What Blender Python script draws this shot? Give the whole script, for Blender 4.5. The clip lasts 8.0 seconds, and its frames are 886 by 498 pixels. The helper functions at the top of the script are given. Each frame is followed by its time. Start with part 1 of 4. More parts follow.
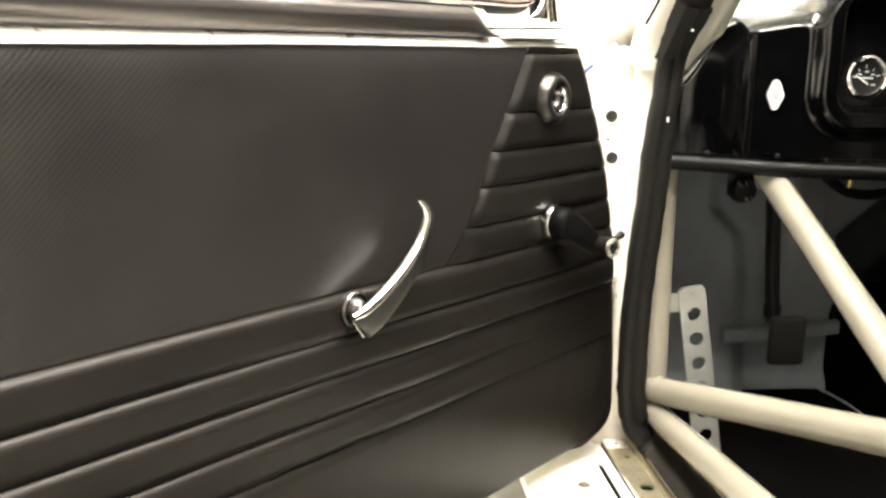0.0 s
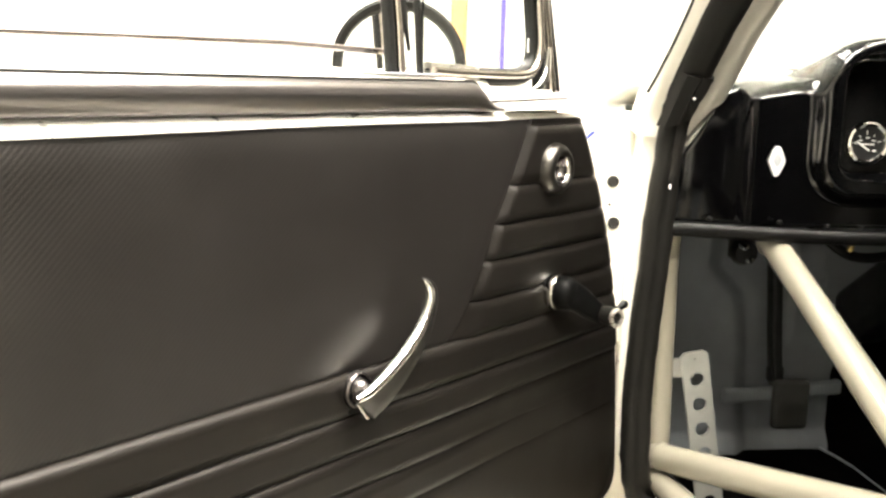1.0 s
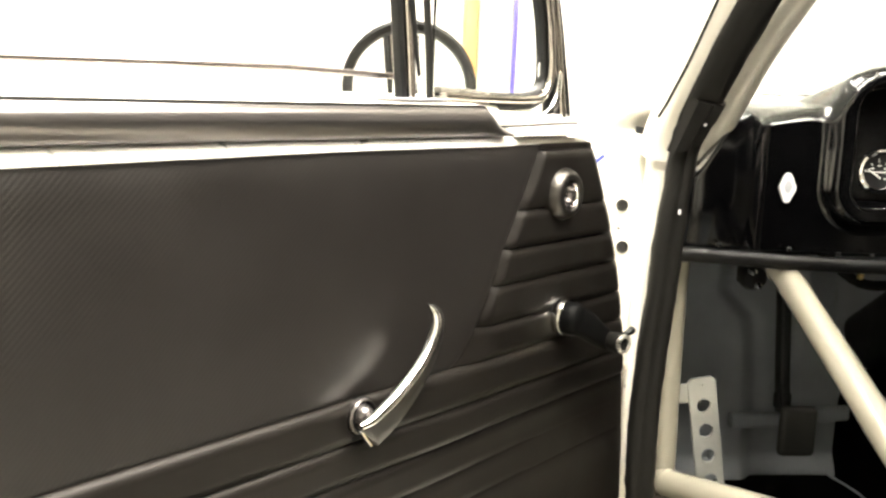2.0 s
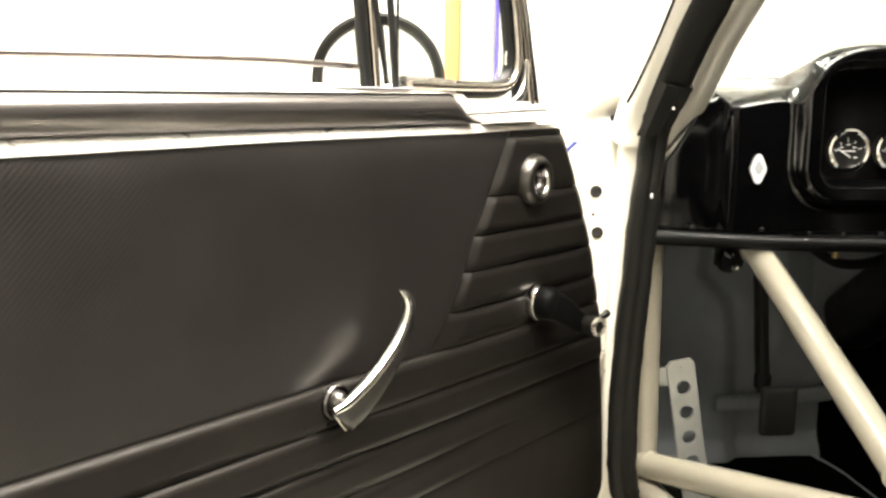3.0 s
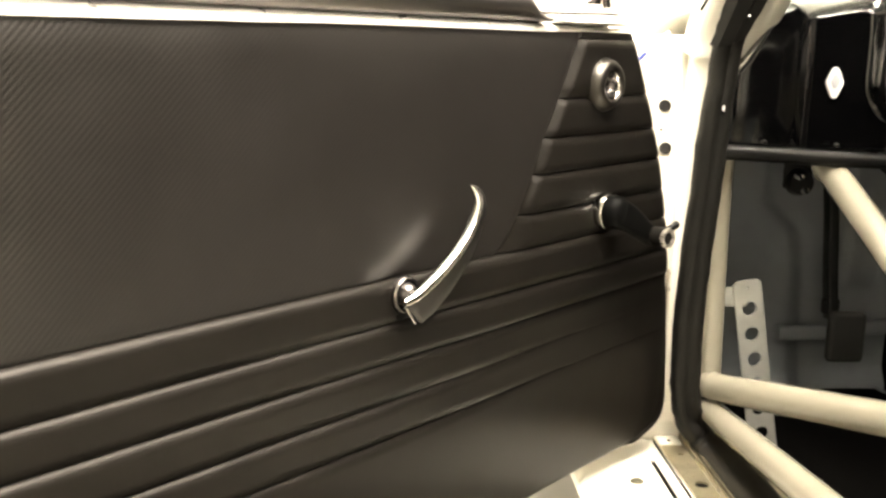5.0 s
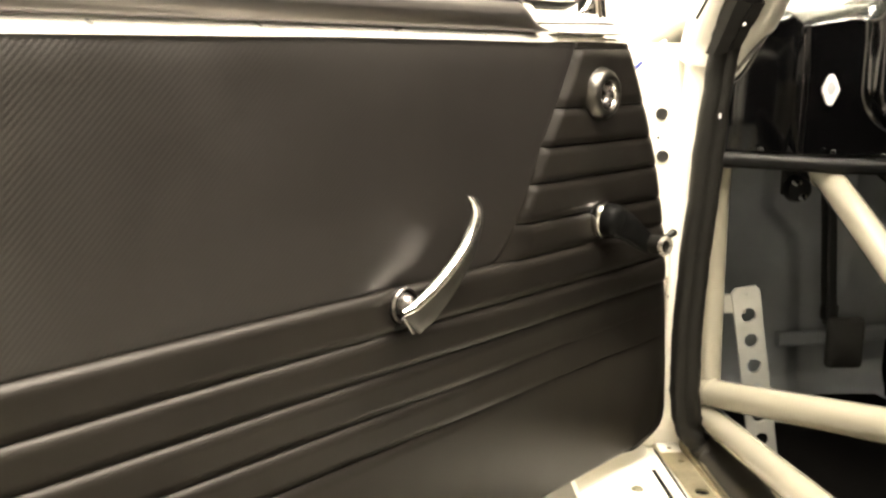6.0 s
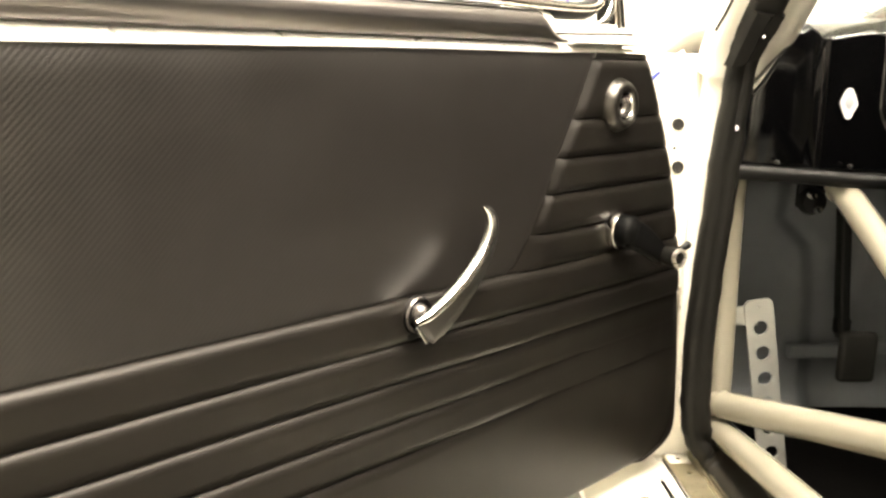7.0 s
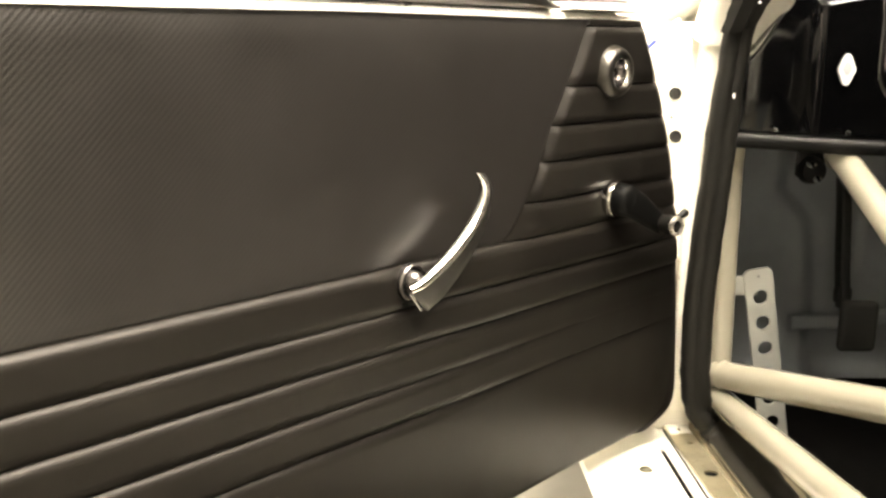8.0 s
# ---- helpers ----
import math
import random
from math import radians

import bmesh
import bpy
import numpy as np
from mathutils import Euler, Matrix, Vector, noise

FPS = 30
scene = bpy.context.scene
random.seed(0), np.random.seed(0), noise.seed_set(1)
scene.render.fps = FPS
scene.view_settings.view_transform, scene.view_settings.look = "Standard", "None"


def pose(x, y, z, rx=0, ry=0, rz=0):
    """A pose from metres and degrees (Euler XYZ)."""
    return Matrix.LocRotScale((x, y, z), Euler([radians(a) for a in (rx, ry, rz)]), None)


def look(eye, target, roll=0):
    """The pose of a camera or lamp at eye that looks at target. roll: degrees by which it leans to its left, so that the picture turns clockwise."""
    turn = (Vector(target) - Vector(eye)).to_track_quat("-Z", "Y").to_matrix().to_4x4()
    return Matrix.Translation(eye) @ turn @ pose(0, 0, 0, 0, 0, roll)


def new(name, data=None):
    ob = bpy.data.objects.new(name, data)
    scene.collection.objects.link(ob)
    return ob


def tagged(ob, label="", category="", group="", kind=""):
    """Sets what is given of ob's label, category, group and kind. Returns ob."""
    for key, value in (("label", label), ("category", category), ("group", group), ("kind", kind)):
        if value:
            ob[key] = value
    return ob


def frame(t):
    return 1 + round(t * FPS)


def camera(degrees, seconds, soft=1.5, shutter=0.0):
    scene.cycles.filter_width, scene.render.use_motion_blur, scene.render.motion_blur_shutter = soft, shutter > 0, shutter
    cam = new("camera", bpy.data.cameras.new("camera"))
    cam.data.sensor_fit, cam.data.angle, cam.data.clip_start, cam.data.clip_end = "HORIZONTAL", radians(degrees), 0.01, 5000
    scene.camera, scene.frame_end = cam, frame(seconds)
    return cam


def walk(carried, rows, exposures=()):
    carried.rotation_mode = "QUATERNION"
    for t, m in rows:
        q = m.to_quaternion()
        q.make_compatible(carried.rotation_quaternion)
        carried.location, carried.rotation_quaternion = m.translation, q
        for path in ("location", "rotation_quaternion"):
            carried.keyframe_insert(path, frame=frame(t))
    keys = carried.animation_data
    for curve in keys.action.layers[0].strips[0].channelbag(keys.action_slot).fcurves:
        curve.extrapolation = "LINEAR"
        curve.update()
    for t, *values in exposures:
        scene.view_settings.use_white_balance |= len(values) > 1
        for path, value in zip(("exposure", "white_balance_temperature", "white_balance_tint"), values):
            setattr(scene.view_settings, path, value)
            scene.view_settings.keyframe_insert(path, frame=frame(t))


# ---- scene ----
cam = camera(48.0, 8.0, soft=2.6, shutter=0.0)
PATH = [
    (0, (-1.121, -0.652, 0.957), (0.418, 0.559, 0.547), 1.5),
    (0.5, (-1.115, -0.65, 0.981), (0.445, 0.548, 0.618), 1.2),
    (1, (-1.115, -0.631, 0.996), (0.442, 0.578, 0.657), 1.6),
    (1.5, (-1.119, -0.645, 1.009), (0.426, 0.581, 0.678), 1.6),
    (1.7, (-1.115, -0.621, 1.013), (0.435, 0.601, 0.693), 2.7),
    (2.8, (-1.104, -0.657, 1.003), (0.443, 0.567, 0.673), 1.1),
    (3, (-1.104, -0.658, 0.998), (0.45, 0.561, 0.682), 0.8),
    (3.5, (-1.101, -0.657, 0.999), (0.446, 0.568, 0.67), 0.7),
    (4, (-1.105, -0.665, 0.982), (0.426, 0.578, 0.653), 0.8),
    (4.5, (-1.119, -0.646, 0.944), (0.373, 0.625, 0.546), 1.3),
    (4.7, (-1.119, -0.639, 0.932), (0.364, 0.643, 0.536), 1.1),
    (5.8, (-1.113, -0.638, 0.937), (0.382, 0.627, 0.53), 1.1),
    (6, (-1.118, -0.644, 0.937), (0.367, 0.64, 0.553), 0.6),
    (6.5, (-1.119, -0.636, 0.958), (0.362, 0.654, 0.581), 2.0),
    (7, (-1.12, -0.637, 0.949), (0.353, 0.659, 0.559), 1.7),
    (7.5, (-1.115, -0.639, 0.944), (0.353, 0.66, 0.546), 1.4),
    (8, (-1.112, -0.647, 0.931), (0.348, 0.654, 0.513), 0.9),
]
walk(cam, [(t, look(eye, target, roll)) for t, eye, target, roll in PATH], exposures=[(0.0, 1.21, 6400, 12), (1.5, 1.19, 6500, 11), (3.0, 0.93, 6500, 11), (4.0, 1.01, 6500, 11), (4.5, 1.07, 6850, 12), (6.0, 1.24, 7050, 12), (8.0, 1.27, 7050, 12)])

# The car's own axes: u to its right, v ahead, z up. The open door's panel lies in the world's x-z plane.
CAR = pose(0, 0, 0, 0, 0, -46)
DOOR = Matrix.Identity(4)

# ---- world and light ----
world = bpy.data.worlds.new("world")
scene.world = world
world.use_nodes = True
world.node_tree.nodes["Background"].inputs["Color"].default_value = (1.0, 0.98, 0.95, 1)
world.node_tree.nodes["Background"].inputs["Strength"].default_value = 0.03
TUBE_LIGHT = 22.0


# ---- materials ----
def material(name, color, rough=0.5, metal=0.0, vary=0.15, scale=20.0, bump=0.0, bump_scale=200.0, coat=0.0, spec=0.5,
             rough_vary=0.1, stretch=(1, 1, 1), second=None, spots=0.0):
    m = bpy.data.materials.new(name)
    m.use_nodes = True
    nt = m.node_tree
    b = nt.nodes["Principled BSDF"]
    b.inputs["Metallic"].default_value = metal
    b.inputs["Specular IOR Level"].default_value = spec
    b.inputs["Coat Weight"].default_value = coat
    b.inputs["Coat Roughness"].default_value = 0.05
    tc = nt.nodes.new("ShaderNodeTexCoord")
    mp = nt.nodes.new("ShaderNodeMapping")
    mp.inputs["Scale"].default_value = stretch
    nt.links.new(tc.outputs["Object"], mp.inputs["Vector"])
    big = nt.nodes.new("ShaderNodeTexNoise")
    big.inputs["Scale"].default_value = scale
    big.inputs["Detail"].default_value = 5
    fine = nt.nodes.new("ShaderNodeTexNoise")
    fine.inputs["Scale"].default_value = bump_scale
    fine.inputs["Detail"].default_value = 4
    for n in (big, fine):
        nt.links.new(mp.outputs["Vector"], n.inputs["Vector"])
    ramp = nt.nodes.new("ShaderNodeValToRGB")
    ramp.color_ramp.elements[0].position, ramp.color_ramp.elements[1].position = 0.3, 0.7
    low = [c * (1 - vary) for c in (second or color)]
    ramp.color_ramp.elements[0].color = (*low, 1)
    ramp.color_ramp.elements[1].color = (*[min(1, c * (1 + 0.5 * vary)) for c in color], 1)
    nt.links.new(big.outputs["Fac"], ramp.inputs["Fac"])
    out = ramp.outputs["Color"]
    if spots:
        mix = nt.nodes.new("ShaderNodeMix")
        mix.data_type = "RGBA"
        r2 = nt.nodes.new("ShaderNodeValToRGB")
        r2.color_ramp.elements[0].position, r2.color_ramp.elements[1].position = 0.6, 0.72
        nt.links.new(fine.outputs["Fac"], r2.inputs["Fac"])
        nt.links.new(r2.outputs["Color"], mix.inputs["Factor"])
        nt.links.new(out, mix.inputs["A"])
        mix.inputs["B"].default_value = (*[c * (1 - spots) for c in color], 1)
        out = mix.outputs["Result"]
    nt.links.new(out, b.inputs["Base Color"])
    rr = nt.nodes.new("ShaderNodeMapRange")
    rr.inputs["To Min"].default_value, rr.inputs["To Max"].default_value = max(0.02, rough - rough_vary), min(1, rough + rough_vary)
    nt.links.new(big.outputs["Fac"], rr.inputs["Value"])
    nt.links.new(rr.outputs["Result"], b.inputs["Roughness"])
    if bump:
        bp = nt.nodes.new("ShaderNodeBump")
        bp.inputs["Strength"].default_value = min(1.0, bump)
        bp.inputs["Distance"].default_value = 0.0006
        nt.links.new(fine.outputs["Fac"], bp.inputs["Height"])
        nt.links.new(bp.outputs["Normal"], b.inputs["Normal"])
    return m


def twill_material(name):
    """Black vinyl embossed with a fine diagonal twill, 5 mm from rib to rib."""
    m = material(name, (0.0077, 0.0065, 0.0059), rough=0.39, vary=0.12, scale=9, spec=0.48, rough_vary=0.09)
    nt = m.node_tree
    b = nt.nodes["Principled BSDF"]
    tc = nt.nodes.new("ShaderNodeTexCoord")
    rot = nt.nodes.new("ShaderNodeMapping")
    rot.inputs["Rotation"].default_value = (0, radians(-45), 0)
    nt.links.new(tc.outputs["Object"], rot.inputs["Vector"])
    wave = nt.nodes.new("ShaderNodeTexWave")
    wave.wave_type, wave.bands_direction, wave.wave_profile = "BANDS", "X", "SIN"
    wave.inputs["Scale"].default_value = 0.314 / 0.0042
    wave.inputs["Distortion"].default_value = 0.25
    wave.inputs["Detail"].default_value = 1
    wave.inputs["Detail Scale"].default_value = 3
    nt.links.new(rot.outputs["Vector"], wave.inputs["Vector"])
    bp = nt.nodes.new("ShaderNodeBump")
    bp.inputs["Strength"].default_value = 0.35
    bp.inputs["Distance"].default_value = 0.0008
    nt.links.new(wave.outputs["Fac"], bp.inputs["Height"])
    nt.links.new(bp.outputs["Normal"], b.inputs["Normal"])
    # rib relief and painted rib shade fade along x to fit the camera's view
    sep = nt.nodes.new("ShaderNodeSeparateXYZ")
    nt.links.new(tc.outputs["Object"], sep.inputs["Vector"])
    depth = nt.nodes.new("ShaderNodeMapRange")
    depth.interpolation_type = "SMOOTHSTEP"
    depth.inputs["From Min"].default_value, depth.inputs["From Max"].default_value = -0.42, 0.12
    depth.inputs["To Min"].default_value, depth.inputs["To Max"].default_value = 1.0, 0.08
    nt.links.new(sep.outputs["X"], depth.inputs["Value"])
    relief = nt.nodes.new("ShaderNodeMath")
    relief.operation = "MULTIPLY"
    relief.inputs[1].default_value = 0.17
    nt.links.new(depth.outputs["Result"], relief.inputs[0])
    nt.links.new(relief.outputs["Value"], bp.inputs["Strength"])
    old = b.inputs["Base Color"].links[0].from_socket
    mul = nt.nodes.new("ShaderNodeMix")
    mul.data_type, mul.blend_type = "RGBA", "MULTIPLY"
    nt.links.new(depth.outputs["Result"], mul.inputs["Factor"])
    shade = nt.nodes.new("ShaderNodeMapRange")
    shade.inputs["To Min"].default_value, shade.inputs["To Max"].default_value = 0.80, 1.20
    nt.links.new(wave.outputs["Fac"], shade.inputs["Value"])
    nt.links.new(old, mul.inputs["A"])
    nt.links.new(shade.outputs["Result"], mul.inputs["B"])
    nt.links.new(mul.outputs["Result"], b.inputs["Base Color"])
    return m


def glow_material(name, color, strength):
    m = bpy.data.materials.new(name)
    m.use_nodes = True
    b = m.node_tree.nodes["Principled BSDF"]
    b.inputs["Base Color"].default_value = (*color, 1)
    b.inputs["Emission Color"].default_value = (*color, 1)
    b.inputs["Emission Strength"].default_value = strength
    return m


def glass_material(name, tint=(0.93, 0.97, 0.95)):
    m = bpy.data.materials.new(name)
    m.use_nodes = True
    b = m.node_tree.nodes["Principled BSDF"]
    b.inputs["Base Color"].default_value = (*tint, 1)
    b.inputs["Transmission Weight"].default_value = 1.0
    b.inputs["Roughness"].default_value = 0.0
    b.inputs["IOR"].default_value = 1.45
    return m


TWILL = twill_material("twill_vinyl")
def warm_gloss(m, tint):
    """Tints the gloss warm, standing in for the reflected glow of the sill."""
    m.node_tree.nodes["Principled BSDF"].inputs["Specular Tint"].default_value = (*tint, 1)
    return m


VINYL = warm_gloss(material("black_vinyl", (0.0053, 0.0044, 0.0036), rough=0.42, vary=0.15, scale=14, bump=0.2, bump_scale=900, spec=0.24, rough_vary=0.05), (1.0, 0.965, 0.935))
SATIN = material("satin_black_metal", (0.125, 0.115, 0.112), rough=0.25, metal=0.9, vary=0.08, scale=5, rough_vary=0.03)
RAIL = material("satin_rail_metal", (0.20, 0.186, 0.182), rough=0.29, metal=0.95, vary=0.0, scale=5, rough_vary=0.0)
CHROME = material("chrome", (0.80, 0.78, 0.75), rough=0.09, metal=1.0, vary=0.06, scale=60, rough_vary=0.04)
DARK_CHROME = material("dark_chrome", (0.115, 0.112, 0.110), rough=0.38, metal=1.0, vary=0.12, scale=30, rough_vary=0.04)
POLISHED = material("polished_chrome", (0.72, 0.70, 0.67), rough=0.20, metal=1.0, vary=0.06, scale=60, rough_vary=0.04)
DULL_CHROME = material("brushed_aluminium", (0.62, 0.60, 0.56), rough=0.28, metal=1.0, vary=0.12, scale=40, bump=0.2, bump_scale=500, stretch=(1, 1, 6))
RUBBER = material("black_rubber", (0.0062, 0.0057, 0.0048), rough=0.55, vary=0.3, scale=35, bump=0.4, bump_scale=350, spec=0.19)
DUSTY_TRIM = material("dusty_trim", (0.12, 0.105, 0.068), rough=0.6, vary=0.3, scale=22, bump=0.4, bump_scale=300, spec=0.3)
LIT_RUBBER = material("lit_rubber", (0.019, 0.017, 0.013), rough=0.6, vary=0.3, scale=22, bump=0.4, bump_scale=300, spec=0.3)
PAD = material("worn_rubber", (0.012, 0.0115, 0.009), rough=0.6, vary=0.25, scale=40, bump=0.3, bump_scale=300)
PLASTIC = material("black_plastic", (0.0035, 0.0034, 0.0032), spec=0.32, rough=0.45, vary=0.2, scale=30, bump=0.2, bump_scale=500)
GLOSS = material("gloss_black_paint", (0.0015, 0.0015, 0.0017), rough=0.12, vary=0.2, scale=8, rough_vary=0.04, bump=0.1, bump_scale=60, spec=0.5)
WHITE = material("white_body_paint", (0.86, 0.835, 0.755), rough=0.25, vary=0.05, scale=6, coat=0.4, rough_vary=0.05)
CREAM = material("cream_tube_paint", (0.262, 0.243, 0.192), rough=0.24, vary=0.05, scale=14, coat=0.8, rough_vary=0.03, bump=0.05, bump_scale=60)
LIT_CREAM = material("lit_tube_paint", (0.42, 0.405, 0.36), rough=0.3, vary=0.05, scale=14, coat=0.5, rough_vary=0.03)
GREY = material("grey_undercoat", (0.30, 0.322, 0.34), rough=0.5, vary=0.22, scale=7, bump=0.5, bump_scale=120)
CARPET = material("black_carpet", (0.0011, 0.0010, 0.0009), rough=0.95, vary=0.4, scale=60, bump=1.0, bump_scale=700, spec=0.03)
ALU = material("bare_aluminium", (0.56, 0.50, 0.35), rough=0.38, metal=0.85, vary=0.25, scale=25, bump=0.3, bump_scale=300, spots=0.35)
FOOT_ALU = material("satin_aluminium", (0.50, 0.50, 0.46), rough=0.45, metal=0.7, vary=0.12, scale=30, bump=0.2, bump_scale=250)
DARK_WALL = material("grey_wall_paint", (0.245, 0.230, 0.222), rough=0.7, vary=0.2, scale=1.5, bump=0.3, bump_scale=60)
WALL = material("white_wall_paint", (0.80, 0.79, 0.75), rough=0.75, vary=0.05, scale=2.5, bump=0.3, bump_scale=90)
FLOOR = material("grey_concrete", (0.15, 0.142, 0.118), rough=0.6, vary=0.25, scale=3, bump=0.5, bump_scale=60)
YELLOW = material("yellow_paint", (0.62, 0.35, 0.12), rough=0.5, vary=0.08, scale=5)
CREAM_BOARD = material("cream_board", (0.85, 0.80, 0.64), rough=0.6, vary=0.08, scale=4)
PURPLE = material("purple_blue_plastic", (0.12, 0.09, 0.55), rough=0.4, vary=0.1, scale=10)
BLUE = material("blue_plastic", (0.10, 0.14, 0.60), rough=0.4, vary=0.1, scale=30)
CLEAR_HOSE = material("milky_hose", (0.75, 0.76, 0.80), rough=0.35, vary=0.05, scale=30)
BRASS = material("brass", (0.60, 0.45, 0.18), rough=0.3, metal=1.0, vary=0.2, scale=80)
BRIGHT = material("polished_strip", (0.93, 0.91, 0.87), rough=0.30, metal=0.65, vary=0.08, scale=70, rough_vary=0.08)
BRONZE = material("dull_bright_trim", (0.46, 0.42, 0.38), rough=0.18, metal=1.0, vary=0.15, scale=60, rough_vary=0.05)
MATTE = material("matte_black_paint", (0.002, 0.002, 0.002), rough=0.5, vary=0.2, scale=25, spec=0.07)
TUBE_BLACK = material("satin_black_tube_paint", (0.003, 0.003, 0.003), rough=0.45, vary=0.2, scale=25, spec=0.25)
ZINC = material("dull_zinc", (0.13, 0.12, 0.075), rough=0.5, metal=0.3, vary=0.3, scale=90)
DIAL = material("dial_black", (0.01, 0.01, 0.01), rough=0.4, vary=0.1, scale=50)
INK = material("dial_white", (0.75, 0.75, 0.72), rough=0.5, vary=0.05, scale=50)
HOLE = material("dark_grommet", (0.015, 0.014, 0.013), rough=0.6, vary=0.2, scale=60)
GROUND_EDGE = material("ground_glass_edge", (0.30, 0.265, 0.25), rough=0.22, metal=0.9, vary=0.15, scale=40)
ROSETTE = material("satin_rosette", (0.075, 0.071, 0.066), rough=0.32, metal=1.0, vary=0.15, scale=70, rough_vary=0.05)
ENAMEL = material("white_enamel", (0.78, 0.78, 0.80), rough=0.2, vary=0.08, scale=120, coat=0.5)
ENAMEL_GREY = material("grey_enamel", (0.42, 0.43, 0.47), rough=0.25, vary=0.1, scale=120)
MIRROR = material("mirror_glass", (0.93, 0.93, 0.93), rough=0.03, metal=1.0, vary=0.02, scale=10, rough_vary=0.01)
GLASS = glass_material("window_glass")
LAMP_GLOW = glow_material("lamp_glow", (1.0, 0.945, 0.835), TUBE_LIGHT)

# ---- building helpers ----
ORIGIN = {}


def thing(name, label, category, group="", kind="", at=(0, 0, 0), axes=DOOR):
    root = new(name)
    root.empty_display_size = 0.05
    root.matrix_world = axes @ Matrix.Translation(at)
    ORIGIN[root] = Vector(at)
    return tagged(root, label, category, group, kind)


def part(name, bm, mat, parent, label="", smooth=35):
    """One mesh object under a thing or a part, from a bmesh in the thing's axes."""
    top = parent
    while top not in ORIGIN:
        top = top.parent
    bmesh.ops.translate(bm, verts=bm.verts, vec=-ORIGIN[top])
    bmesh.ops.recalc_face_normals(bm, faces=bm.faces)
    me = bpy.data.meshes.new(name)
    bm.to_mesh(me)
    bm.free()
    for m in mat if isinstance(mat, (list, tuple)) else (mat,):
        me.materials.append(m)
    if smooth:
        me.polygons.foreach_set("use_smooth", [True] * len(me.polygons))
        me.set_sharp_from_angle(angle=radians(smooth))
    ob = new(name, me)
    ob.parent = parent
    return tagged(ob, label)


def single(name, bm, mat, label, category, group="", kind="", axes=DOOR, smooth=35, base=None):
    """A thing or a piece of the setting that is one mesh."""
    at = Vector(base) if base else sum((v.co for v in bm.verts), Vector()) / len(bm.verts)
    bmesh.ops.translate(bm, verts=bm.verts, vec=-at)
    bmesh.ops.recalc_face_normals(bm, faces=bm.faces)
    me = bpy.data.meshes.new(name)
    bm.to_mesh(me)
    bm.free()
    for m in mat if isinstance(mat, (list, tuple)) else (mat,):
        me.materials.append(m)
    if smooth:
        me.polygons.foreach_set("use_smooth", [True] * len(me.polygons))
        me.set_sharp_from_angle(angle=radians(smooth))
    ob = new(name, me)
    ob.matrix_world = axes @ Matrix.Translation(at)
    return tagged(ob, label, category, group, kind)


def box(lo, hi, bevel=0.0, segments=2, bm=None):
    bm = bm or bmesh.new()
    lo, hi = Vector(lo), Vector(hi)
    made = bmesh.ops.create_cube(bm, size=1.0, matrix=Matrix.Translation((lo + hi) / 2) @ Matrix.Diagonal((*(hi - lo), 1)))
    if bevel:
        edges = list({e for v in made["verts"] for e in v.link_edges})
        bmesh.ops.bevel(bm, geom=edges, offset=bevel, segments=segments, profile=0.5, affect="EDGES")
    return bm


def curve_points(keys, n):
    """n points on a smooth line through keys (Catmull-Rom)."""
    keys = [Vector(k) for k in keys]
    ext = [2 * keys[0] - keys[1], *keys, 2 * keys[-1] - keys[-2]]
    out = []
    for i in range(n):
        s = i / (n - 1) * (len(keys) - 1)
        k = min(int(s), len(keys) - 2)
        f = s - k
        a, b, c, d = ext[k:k + 4]
        out.append(0.5 * ((2 * b) + (c - a) * f + (2 * a - 5 * b + 4 * c - d) * f * f + (3 * b - a - 3 * c + d) * f ** 3))
    return out


def sweep(points, section, side=(0, 0, 1), scales=None, closed=True, caps=True, bm=None):
    """A section of (across, up) pairs drawn along points. side: the direction that stays 'up'."""
    bm = bm or bmesh.new()
    points = [Vector(p) for p in points]
    rings = []
    for i, p in enumerate(points):
        d = (points[min(i + 1, len(points) - 1)] - points[max(i - 1, 0)]).normalized()
        up = Vector(side) - Vector(side).dot(d) * d
        up = up.normalized() if up.length > 1e-4 else d.orthogonal().normalized()
        across = d.cross(up)
        sc = scales[i] if scales else 1.0
        sx, sy = sc if isinstance(sc, tuple) else (sc, sc)
        rings.append([bm.verts.new(p + across * a * sx + up * b * sy) for a, b in section])
    n = len(section)
    for r, q in zip(rings, rings[1:]):
        for k in range(n if closed else n - 1):
            bm.faces.new((r[k], r[(k + 1) % n], q[(k + 1) % n], q[k]))
    if caps and closed:
        bm.faces.new(rings[0])
        bm.faces.new(rings[-1])
    return bm


def circle(r, n=20, squash=1.0):
    return [(r * math.cos(2 * math.pi * k / n), r * squash * math.sin(2 * math.pi * k / n)) for k in range(n)]


def rounded(w, h, r, n=4):
    """A rounded rectangle, w by h, as a section."""
    out = []
    for cx, cy, a0 in ((w / 2 - r, h / 2 - r, 0), (-w / 2 + r, h / 2 - r, 90), (-w / 2 + r, -h / 2 + r, 180), (w / 2 - r, -h / 2 + r, 270)):
        for k in range(n + 1):
            a = radians(a0 + 90 * k / n)
            out.append((cx + r * math.cos(a), cy + r * math.sin(a)))
    return out


def tube(keys, r, n=24, sides=20, side=(0, 0, 1), bm=None):
    return sweep(curve_points(keys, n) if len(keys) > 2 else [Vector(keys[0]).lerp(Vector(keys[1]), i / (n - 1)) for i in range(n)],
                 circle(r, sides), side, bm=bm)


